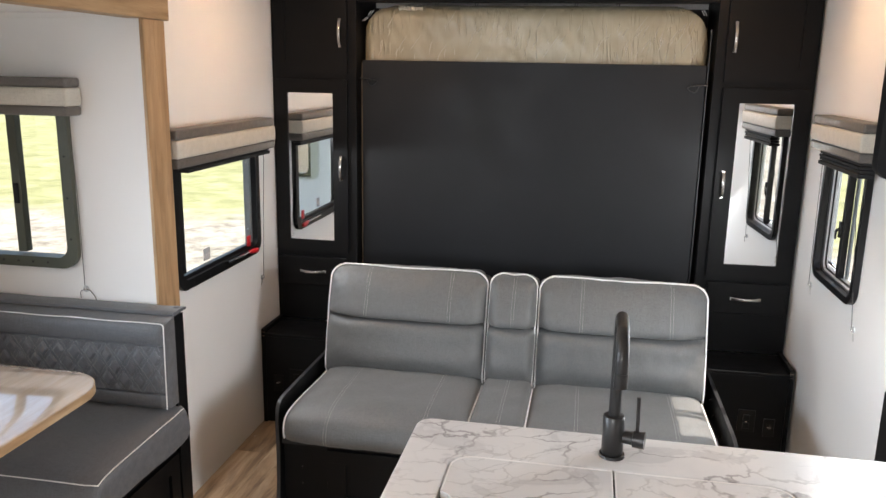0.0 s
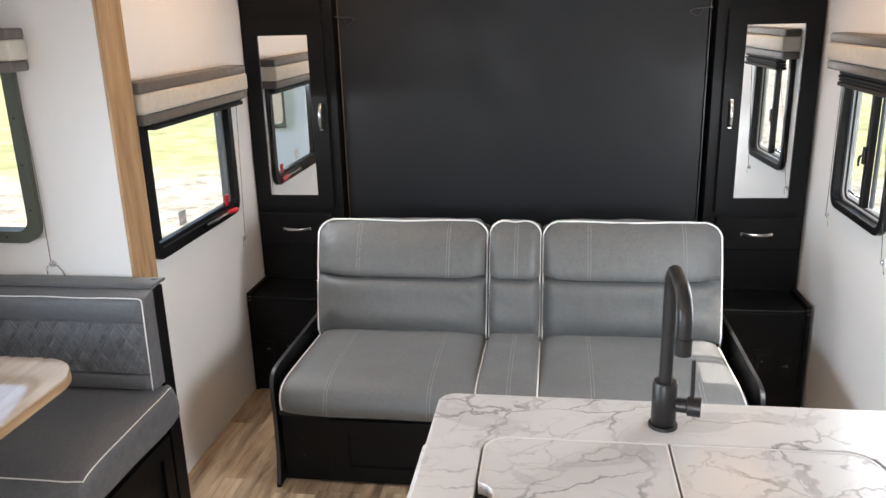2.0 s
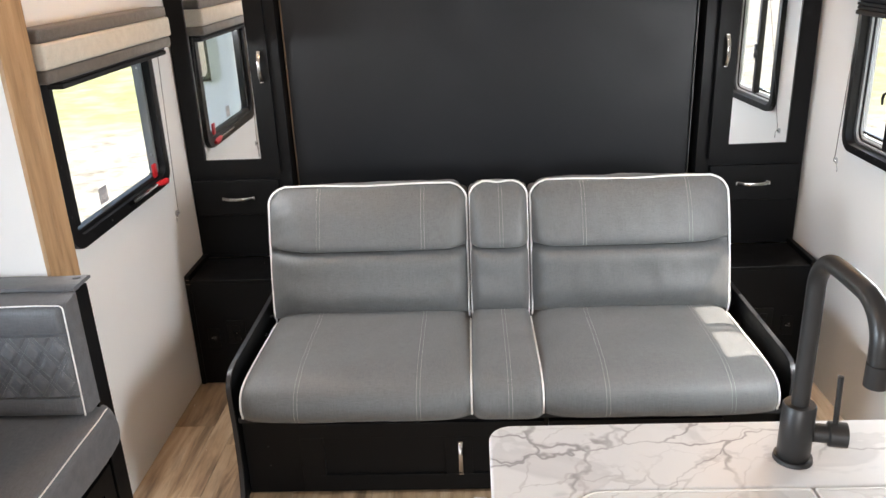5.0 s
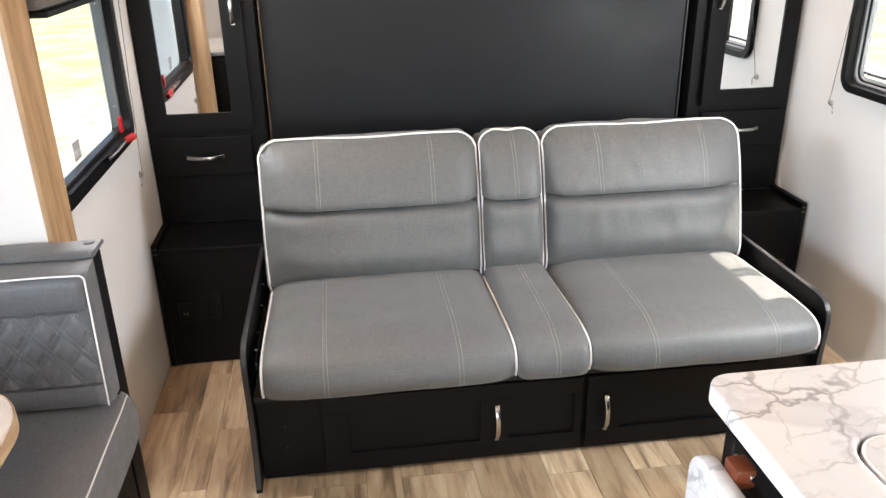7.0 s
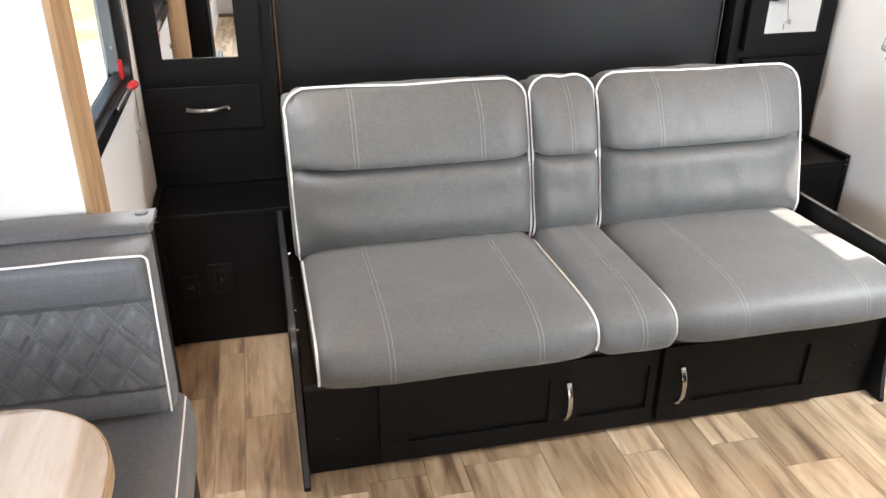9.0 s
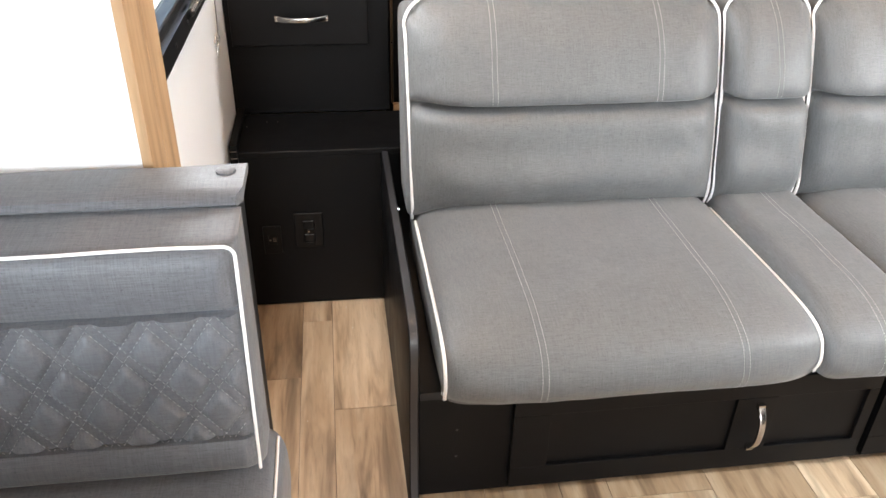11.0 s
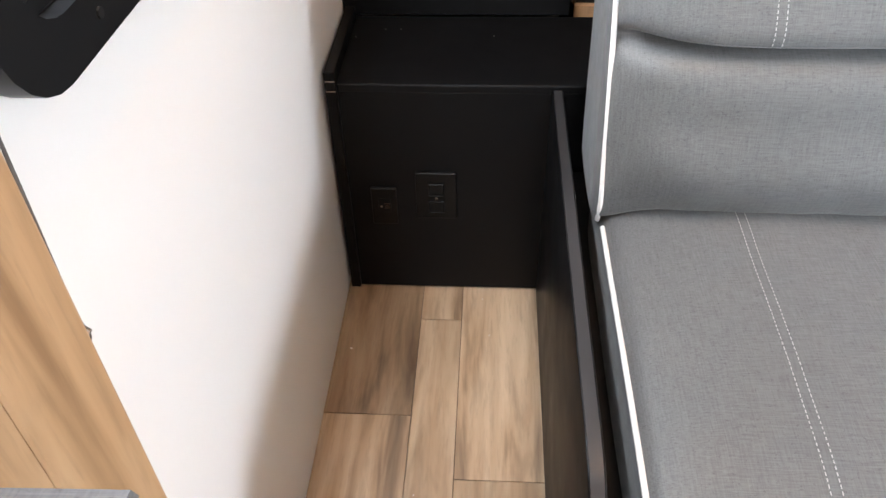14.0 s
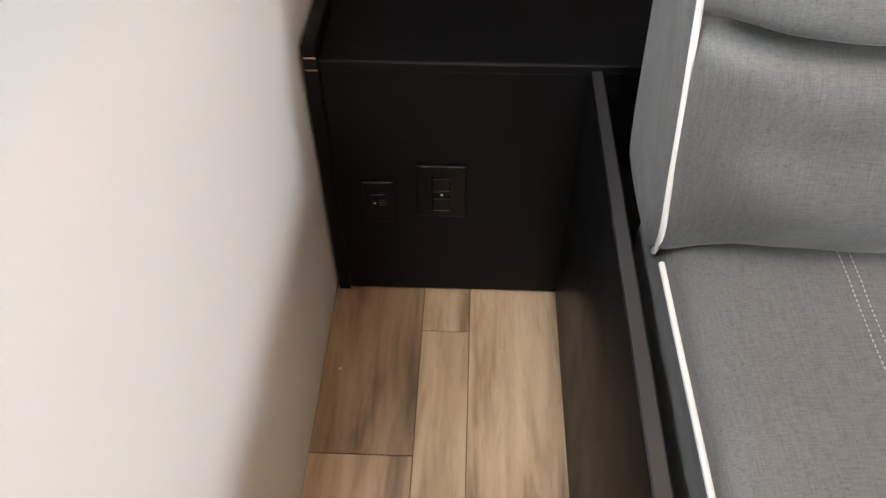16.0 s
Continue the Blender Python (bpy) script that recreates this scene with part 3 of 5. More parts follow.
def shade_cord(place, u, top, bottom, d, label, tail=0.0, slant=0.0):
    """A thin cord with a spring hook and a wall clip at its end; slant shifts its upper end along the wall."""
    th = thing("shade_cord", label, "cord", "shade cords", place(u, bottom, 0.002))
    part("cord", tube([place(u + slant, top, d), place(u + slant * 0.5 + 0.003, (top + bottom) / 2, d * 0.6), place(u, bottom, 0.010)], 0.0012, 6), CORD, th, smooth=True)
    part("clip", prism(rounded_loop(0.022, 0.022, 0.0105, 4), lambda a, b, e: place(u + a, bottom - 0.012 + b, e), 0.001, 0.005), CLEAR, th, "clear plastic wall clip", smooth=True)
    part("hook", tube([place(u, bottom, 0.010), place(u + 0.004, bottom - 0.008, 0.012), place(u - 0.012, bottom - 0.016, 0.010), place(u - 0.020, bottom - 0.024, 0.008), place(u - 0.021, bottom - 0.046, 0.006)], 0.0014, 6), SILVER, th, "small wire hook", smooth=True)
    part("knob", tube([place(u, bottom - 0.012, 0.005), place(u, bottom - 0.012, 0.009), place(u, bottom - 0.012, 0.012)], [0.0045, 0.0045, 0.0032], 10), SILVER, th, "small chrome knob", smooth=True)
    if tail:
        ends = [place(u + tail * f, bottom - 0.012 - g, 0.007) for f, g in ((0.0, 0.0), (0.45, 0.004), (0.85, 0.024), (1.0, 0.044), (1.02, 0.075))]
        part("cord_tail", tube(ends, 0.0016, 6), CORD, th, "loose cord end", smooth=True)
    return th


shade_cord(on_left, 3.352, 1.32, 0.722, 0.03, "thin pull cord of the rear window shade")
shade_cord(on_left, 2.550, 1.32, 0.713, 0.03, "thin pull cord clipped beside the wood trim", -0.016)
shade_cord(on_right, 3.294, 1.36, 0.862, 0.045, "thin pull cord of the sliding window shade", slant=-0.11)
shade_cord(on_right, 2.746, 1.36, 0.850, 0.045, "thin pull cord of the sliding window shade", slant=0.03)
shade_cord(on_slide, -1.670, 1.50, 0.925, 0.02, "thin pull cord of the slide-out window shade", 0.040)

# ---- rear cabinets, bed and nightstands ----
FACE = 3.553            # face frame; doors stand proud of it
DOOR = 3.535


def shaker_door(parent, name, x0, x1, z0, z1, rail=0.055, mirror=None, label=""):
    """A framed door with a sunk panel or a mirror."""
    c = ((x0 + x1) / 2, (z0 + z1) / 2)
    put = lambda u, v, d: (c[0] + u, DOOR + d, c[1] + v)
    w, h = x1 - x0, z1 - z0
    outer, mid = rounded_loop(w, h, 0.003, 1), rounded_loop(w - 2 * rail, h - 2 * rail, 0.002, 1)
    bm = ring(outer, mid, put, 0.0, 0.0175)
    if mirror is None:
        prism(mid, put, 0.007, 0.017, bm)
        d = part(name, bm, BLACK, parent, label)
    else:
        mx0, mx1, mz0, mz1 = mirror
        bm.free()
        hole = [((mx0 + mx1) / 2 - c[0] + u, (mz0 + mz1) / 2 - c[1] + v) for u, v in rounded_loop(mx1 - mx0, mz1 - mz0, 0.002, 1)]
        bm = ring(outer, hole, put, 0.0, 0.0175)
        d = part(name, bm, BLACK, parent, label)
        part("mirror", prism(hole, put, 0.006, 0.012), MIRROR, d, "tall mirror panel")
    return d


def tower(side):
    """Tall cabinet beside the bed: upper door, mirrored door, drawer."""
    s = 1 if side == "left" else -1
    fx = lambda x: x if s > 0 else (-0.547 - x)
    span = lambda a, b: tuple(sorted((fx(a), fx(b))))
    th = thing("wardrobe_cabinet", "tall black wardrobe cabinet with a mirrored door", "cabinet", "wardrobe cabinets", ((fx(-1.26)), 3.7, 0.455))
    x0, x1 = span(LEFT + 0.001, -1.058)
    bm = box(x0, x1, FACE, REAR - 0.001, 0.452, CEILING - 0.002, 0.0015)
    part("body", bm, BLACK, th)
    a, b = span(-1.448, -1.098)
    top = shaker_door(th, "door", a, b, 1.648, 2.06, label="black upper door")
    bow_handle(top, (fx(-1.128), DOOR, 1.828), 0.125, "z")
    m = span(-1.389, -1.168)
    mid = shaker_door(th, "door", a, b, 0.805, 1.620, mirror=(*m, 0.862, 1.559), label="black door with a tall mirror")
    bow_handle(mid, (fx(-1.128), DOOR, 1.214), 0.115, "z")
    if side == "right":
        # this door stands slightly ajar on its hinge by the wall
        mid.matrix_basis = Matrix.Translation((0.903, FACE, 0)) @ Matrix.Rotation(radians(2.0), 4, "Z") @ Matrix.Translation((-0.903, -FACE, 0))
    a, b = span(-1.450, -1.110)
    dr = part("drawer", box(a, b, DOOR, FACE - 0.001, 0.637, 0.778, 0.003), BLACK, th, "black drawer front")
    bow_handle(dr, (fx(-1.275), DOOR, 0.708), 0.128, "x")
    return th


tower("left")
tower("right")


def nightstand(side):
    s = 1 if side == "left" else -1
    fx = lambda x: x if s > 0 else (-0.547 - x)
    span = lambda a, b: tuple(sorted((fx(a), fx(b))))
    th = thing("nightstand", "low black bedside cabinet with power outlets, on the floor", "nightstand", "nightstands", (fx(-1.26), 3.43, 0))
    part("front_panel", box(*span(-1.440, -0.985), 3.313, 3.331, 0.004, 0.434, 0.001), BLACK, th)
    sd = part("side_panel", box(*span(-1.459, -1.4405), 3.309, FACE - 0.001, 0.0, 0.470, 0.002), BLACK, th)
    part("edge_strip", box(*span(-1.4575, -1.4415), 3.3083, 3.3095, 0.4535, 0.4555), EDGE, sd, "bare board edge line")
    part("edge_strip", box(*span(-1.4575, -1.4415), 3.3083, 3.3095, 0.4355, 0.4375), EDGE, sd, "bare board edge line")
    part("top", box(*span(-1.440, -0.985), 3.309, FACE - 0.001, 0.435, 0.451, 0.003), BLACK, th, "black satin top board")
    part("back", box(*span(-1.440, -1.045), FACE - 0.02, FACE - 0.001, 0.0, 0.434), DARK, th)
    for i, (a, b, lo, hi) in enumerate(((-1.402, -1.357, 0.165, 0.246), (-1.322, -1.250, 0.180, 0.280))):
        x0, x1 = span(a, b)
        pl = part("outlet", box(x0, x1, 3.307, 3.3128, lo, hi, 0.002), OUTLET, th, "black outlet plate")
        cx, cz = (x0 + x1) / 2, (lo + hi) / 2
        if i == 0:
            part("usb_socket", box(cx - 0.010, cx + 0.012, 3.3055, 3.3072, cz - 0.012, cz + 0.018, 0.001), OUTLET, pl)
            part("status_light", box(cx - 0.007, cx - 0.003, 3.3045, 3.3056, cz + 0.000, cz + 0.004), SILVER, pl, "tiny bright indicator")
            for k in range(3):
                part("contact", box(cx + 0.001, cx + 0.010, 3.3046, 3.3056, cz - 0.002 + 0.005 * k, cz - 0.001 + 0.005 * k), SILVER, pl)
        else:
            for dz in (-0.022, 0.016):
                part("socket", box(cx - 0.014, cx + 0.014, 3.3056, 3.3072, cz + dz - 0.013, cz + dz + 0.013, 0.003), OUTLET, pl)
            part("screw", box(cx - 0.002, cx + 0.002, 3.3056, 3.3072, cz - 0.005, cz - 0.001), SILVER, pl)
    return th


nightstand("left")
nightstand("right")

# wall bed: raised platform, mattress on edge behind it, header above
bed = thing("wall_bed", "black wall bed folded up behind the sofa", "bed", at=(-0.27, 3.7, 0.29))
BED0, BED1 = -1.043, 0.487
part("bed_panel", box(BED0, BED1, 3.600, 3.618, 0.300, 1.712, 0.002), BED_BLACK, bed, "black underside panel")
part("metal_strip", box(BED0 - 0.006, BED0 - 0.001, 3.604, 3.625, 0.45, 1.70), BRONZE, bed, "thin bronze edge strip")
part("metal_strip", box(BED1 + 0.004, BED1 + 0.009, 3.598, 3.612, 0.45, 1.86, 0.001), EDGE_BAND, bed, "satin black edge strip")
part("wood_block", box(-1.046, -1.004, 3.584, 3.5985, 0.395, 0.456, 0.001), WOOD, bed, "bare wood block")
for z in (0.62, 0.80, 1.20):
    part("strip_screw", tube([(BED0 - 0.003, 3.6042, z), (BED0 - 0.003, 3.6028, z)], 0.0022, 8), SILVER, bed, smooth=True)
part("header", box(-1.056, 0.509, 3.560, 3.62, 1.966, CEILING - 0.002, 0.003), BLACK, bed, "black header board")
part("recess_back", box(-1.048, 0.506, 3.84, 3.86, 0.30, 1.96), DARK, bed)
for x, s in ((BED0, 1), (BED1, -1)):
    lt = part("latch", tube([(x - s * 0.012, 3.598, 1.627), (x + s * 0.02, 3.590, 1.628), (x + s * 0.066, 3.584, 1.624), (x + s * 0.076, 3.583, 1.617), (x + s * 0.066, 3.583, 1.605), (x + s * 0.046, 3.585, 1.596), (x + s * 0.034, 3.587, 1.604), (x + s * 0.026, 3.589, 1.624)], 0.0024, 8), SEAL_DARK, bed, "bent steel latch", smooth=True)
    part("latch_pin", tube([(x - s * 0.010, 3.582, 1.630), (x + s * 0.046, 3.580, 1.627)], 0.0028, 8), SEAL_DARK, lt, smooth=True)


def mattress():
    bm = bmesh.new()
    nx, nz = 120, 34
    rows = []
    x0, x1, z0, z1 = -1.056, 0.494, 1.40, 1.962
    for j in range(nz + 1):
        row = []
        for i in range(nx + 1):
            u, v = -1 + 2 * i / nx, -1 + 2 * j / nz
            x, z = (x0 + x1) / 2 + u * (x1 - x0) / 2, (z0 + z1) / 2 + v * (z1 - z0) / 2
            r = 0.165
            cx, cz = max(abs(x - (x0 + x1) / 2) - ((x1 - x0) / 2 - r), 0), max(z - (z1 - r), 0)
            dd = math.hypot(cx, cz)
            lim = max(cx, cz)
            if dd > r and lim > 0:
                k = r / dd
                x = (x0 + x1) / 2 + math.copysign((x1 - x0) / 2 - r + cx * k, u)
                z = z1 - r + cz * k
            e = max(abs(u) ** 40, max(v, 0) ** 10)
            p = Vector((x, 3.640 + 0.055 * e ** 1.5, z))
            w = noise.noise(Vector((x * 6 + z * 4, z * 7, 1.0))) * 0.007 + noise.noise(Vector((x * 18 + z * 10, z * 9, 4))) * 0.002
            crease = abs(noise.noise(Vector((x * 14 + z * 11, z * 4, 9))))
            p.y += w + 0.004 * min(crease * 6, 1) * (1 - e)
            p.z += 0.004 * noise.noise(Vector((x * 20, 3, z * 3))) * max(v, 0)
            row.append(bm.verts.new(p))
        rows.append(row)
    for a, b in zip(rows, rows[1:]):
        for i in range(nx):
            bm.faces.new((a[i], a[i + 1], b[i + 1], b[i]))
    got = bmesh.ops.extrude_face_region(bm, geom=bm.faces[:])
    back = [v for v in got["geom"] if isinstance(v, bmesh.types.BMVert)]
    for v in back:
        v.co.y = 3.80
    bmesh.ops.recalc_face_normals(bm, faces=bm.faces)
    th = thing("mattress", "beige mattress wrapped in clear wrinkled plastic film, in the wall bed", "mattress", at=(-0.27, 3.72, 1.40))
    part("mattress_body", bm, FILM, th, smooth=True)
    # folds of the loose film over the face, their pale colour painting its glints
    rng = random.Random(11)

    def skin(x, z):
        w = noise.noise(Vector((x * 6 + z * 4, z * 7, 1.0))) * 0.007 + noise.noise(Vector((x * 18 + z * 10, z * 9, 4))) * 0.002
        return 3.640 + w + 0.004 * min(abs(noise.noise(Vector((x * 14 + z * 11, z * 4, 9)))) * 6, 1)

    folds = bmesh.new()
    for i in range(84):
        x = rng.uniform(-0.98, 0.16) if i < 50 else rng.uniform(0.10, 0.45)
        z = rng.uniform(1.70, 1.86)
        length, lean = rng.uniform(0.02, 0.075), rng.uniform(-0.1, 0.75)
        bend = rng.uniform(-0.006, 0.006)
        pts = []
        for k in range(7):
            f = k / 6
            px, pz = x + lean * length * f + bend * math.sin(math.pi * f), z + length * f
            pts.append((px, skin(px, pz) - 0.0006, pz))
        tube(pts, [0.0004 + 0.0017 * math.sin(math.pi * min(1, max(0, k / 6))) for k in range(7)], 6, folds)
    tagged(part("film_fold", folds, FOLD, th, "raised folds of plastic film, coloured pale for glints", smooth=True), kind="stuff")
    # gathered end of the film at the top corner
    bm = bmesh.new()
    rows = []
    for j in range(7):
        row = []
        for i in range(25):
            f, g = i / 24, j / 6
            x = -0.885 + 0.115 * f
            row.append(bm.verts.new((x + 0.004 * noise.noise(Vector((x * 60, g * 3, 1))), 3.655 - 0.012 * g + 0.012 * noise.noise(Vector((x * 70, g * 2.5, 5))), 1.936 + 0.024 * g * (1 - 0.5 * f) + 0.006 * noise.noise(Vector((x * 45, g * 2, 8))))))
        rows.append(row)
    for a, b in zip(rows, rows[1:]):
        for i in range(24):
            bm.faces.new((a[i], a[i + 1], b[i + 1], b[i]))
    got = bmesh.ops.extrude_face_region(bm, geom=bm.faces[:])
    bmesh.ops.translate(bm, verts=[v for v in got["geom"] if isinstance(v, bmesh.types.BMVert)], vec=(0, 0.0012, 0))
    bmesh.ops.recalc_face_normals(bm, faces=bm.faces)
    part("film_gather", bm, FOLD, th, "crumpled end of the plastic film", smooth=True)
    return th


mattress()
# folded hanger straps of the bed frame round the mattress, pale in the corners
STRAPS = [(-1.035, 1.895, 50), (-1.010, 1.922, 35), (-0.968, 1.950, -25), (-0.925, 1.962, -20), (-0.70, 1.966, 10), (-0.52, 1.966, 10), (-0.30, 1.966, 12), (-0.08, 1.966, 10), (0.10, 1.966, 12), (0.36, 1.964, 20), (0.40, 1.958, 20), (0.46, 1.930, -30)]
for i, (x, z, lean) in enumerate(STRAPS):
    d = Vector((math.sin(radians(lean)), 0, math.cos(radians(lean)))) * 0.014
    for k in (-1, 1):
        q = Vector((x + k * 0.005, 3.628, z))
        part("strap_loop", tube([q - d, q + d * 0.2 + Vector((0, -0.003, 0)), q + d], 0.0013, 6), PIPING if z < 1.966 else SEAL_DARK, bed, "pale hanger strap" if z < 1.966 else "dark hanger strap", smooth=True)

# ---- sofa ----


def catmull(ctrl, n, closed=True):
    """n points of even parameter on a smooth curve through the control points."""
    out, m = [], len(ctrl)
    for k in range(n):
        s = k / n * m if closed else k / (n - 1) * (m - 1)
        i = int(s) if closed else min(int(s), m - 2)
        f = s - i
        g = (lambda j: Vector(ctrl[j % m])) if closed else (lambda j: Vector(ctrl[min(max(j, 0), m - 1)]))
        p0, p1, p2, p3 = g(i - 1), g(i), g(i + 1), g(i + 2)
        out.append(0.5 * (2 * p1 + (p2 - p0) * f + (2 * p0 - 5 * p1 + 4 * p2 - p3) * f * f + (3 * p1 - p0 - 3 * p2 + p3) * f ** 3))
    return out


class Cushion:
    """A cushion lofted along x; its section goes from the end section to the plump middle section."""

    def __init__(self, x0, x1, ends, middle, n, edge, seed, top_round=0.0, top=0.0, wrinkle=0.004, sharp=6, deep=(0.0, 0.0)):
        self.x0, self.x1, self.n, self.seed = x0, x1, n, seed
        self.edges = edge if isinstance(edge, tuple) else (edge, edge)
        self.ends, self.middle = catmull(ends, n), catmull(middle, n)
        self.top_round, self.top, self.wrinkle, self.deep = top_round, top, wrinkle, deep
        self.sharp = sharp if isinstance(sharp, tuple) else (sharp, sharp)
        c = sum(self.ends, Vector((0, 0))) / n
        self.normals = []
        for i in range(n):
            t = (self.ends[(i + 1) % n] - self.ends[i - 1]).normalized()
            q = Vector((-t.y, t.x))
            self.normals.append(q if q.dot(self.ends[i] - c) > 0 else -q)

    def at(self, x, k, lift=0.0):
        hw, c = (self.x1 - self.x0) / 2, (self.x0 + self.x1) / 2
        u = max(-1, min(1, (x - c) / hw))
        w = 1 - abs(u) ** self.sharp[u > 0]
        f = k % self.n
        i, g = int(f), f - int(f)
        j = (i + 1) % self.n
        a = self.ends[i].lerp(self.ends[j], g).lerp(self.middle[i].lerp(self.middle[j], g), w)
        q = self.normals[i].lerp(self.normals[j], g)
        inset = 0.0
        d = hw - abs(x - c)
        edge = self.edges[0] if x < c else self.edges[1]
        if d < edge:
            inset = edge - math.sqrt(max(0, edge ** 2 - (edge - d) ** 2))
        a = a + q * (lift - inset - (self.deep[0] if x < c else self.deep[1]) * (1 - w))
        y, z = a.x, a.y
        wob = self.wrinkle * (noise.noise(Vector((x * 7 + self.seed, y * 9, z * 9))) + 0.5 * noise.noise(Vector((x * 22 + self.seed, y * 15, z * 15)))) * min(1, d / 0.04)
        fold = max(0.0, abs(u) - 0.62) / 0.38 if self.top_round else 0.0
        wob += 0.008 * fold * min(1, d / 0.05) * noise.noise(Vector((x * 13 + self.seed, (z + abs(x - c) * 0.55) * 34, 2.0)))
        y += q.x * wob
        z += q.y * wob
        if self.top_round and z > self.top - self.top_round and d < self.top_round:
            cx, cz = self.top_round - d, z - (self.top - self.top_round)
            m = max(cx, cz)
            dd = math.hypot(cx, cz)
            if dd > 1e-6:
                s = m / dd
                x = c + math.copysign(hw - self.top_round + cx * s, u)
                z = self.top - self.top_round + cz * s
        return Vector((x, y, z))

    def mesh(self, nx=44):
        bm = bmesh.new()
        rows = []
        ds = [0, 0.04, 0.12, 0.25, 0.45, 0.7, 1.0]
        ea, eb = self.edges
        xs = [self.x0 + d * ea for d in ds] + [self.x0 + ea + (self.x1 - self.x0 - ea - eb) * i / nx for i in range(1, nx)] + [self.x1 - d * eb for d in ds[::-1]]
        for x in xs:
            rows.append([bm.verts.new(self.at(x, k)) for k in range(self.n)])
        for a, b in zip(rows, rows[1:]):
            for k in range(self.n):
                bm.faces.new((a[k], a[(k + 1) % self.n], b[(k + 1) % self.n], b[k]))
        bm.faces.new(rows[0])
        bm.faces.new(rows[-1])
        bmesh.ops.recalc_face_normals(bm, faces=bm.faces)
        return bm

    def stitch(self, x, k0, k1, gap=0.0, pitch=0.0056):
        """A line of dash stitches over the cushion at one x."""
        bm = bmesh.new()
        steps = int((k1 - k0) * 16)
        pts = [self.at(x + gap, k0 + (k1 - k0) * i / steps, 0.0004) for i in range(steps + 1)]
        run, start = 0.0, None
        for a, b in zip(pts, pts[1:]):
            if start is None and run >= 0:
                start = a
            run += (b - a).length
            if start is not None and run >= pitch * 0.58:
                d = (b - start).normalized()
                side = Vector((1, 0, 0)) * 0.0006
                up = d.cross(Vector((1, 0, 0))) * 0.0006
                vs = [bm.verts.new(p + s * side + t * up) for p in (start, b) for s, t in ((-1, 0), (0, 1), (1, 0), (0, -1))]
                for q in range(4):
                    bm.faces.new((vs[q], vs[(q + 1) % 4], vs[4 + (q + 1) % 4], vs[4 + q]))
                bm.faces.new(vs[3::-1])
                bm.faces.new(vs[4:])
                start, run = None, -pitch * 0.42
        bmesh.ops.recalc_face_normals(bm, faces=bm.faces)
        return bm


SOFA0, SOFA1 = -1.048, 0.508
GAP1, GAP2 = -0.367, -0.161
sofa = thing("sofa", "grey linen-look jackknife sofa with white piping on a black base", "sofa", at=(-0.27, 2.9, 0))

# black base with drawer doors
part("base_front", box(-1.078, 0.548, 2.622, 2.640, 0.004, 0.292, 0.001), BLACK, sofa, "black board base")
part("base_top", box(-1.078, 0.548, 2.60, 3.30, 0.275, 0.293), DARK, sofa)


def base_door(x0, x1, recesses, hx):
    """A base door: a sunk panel board with rails and stiles laid on it."""
    z0, z1, zr0, zr1 = 0.024, 0.262, 0.076, 0.212
    d = part("door", box(x0, x1, 2.612, 2.6215, z0, z1), BLACK, sofa, "black framed base door")
    cuts = sorted(recesses)
    xs = [x0, *[v for r in cuts for v in r], x1]
    for lo, hi in ((z0, zr0), (zr1, z1)):
        part("rail", box(x0, x1, 2.604, 2.6118, lo, hi, 0.001), BLACK, d)
    for a, b in zip(xs[0::2], xs[1::2]):
        part("stile", box(a, b, 2.604, 2.6118, zr0 + 0.0003, zr1 - 0.0003, 0.0005), BLACK, d)
    bow_handle(d, (hx, 2.604, 0.140), 0.118, "z")


base_door(-0.900, -0.156, [(-0.828, -0.455), (-0.372, -0.178)], -0.408)
base_door(-0.140, 0.375, [(-0.040, 0.305)], -0.086)
for x in (-1.005, 0.47):
    for z in (0.105, 0.175):
        part("screw", prism(rounded_loop(0.005, 0.005, 0.0024, 2), lambda a, b, d, x=x, z=z: (x + a, 2.622 - d, z + b), 0.0, 0.0012), EDGE_BAND, sofa)

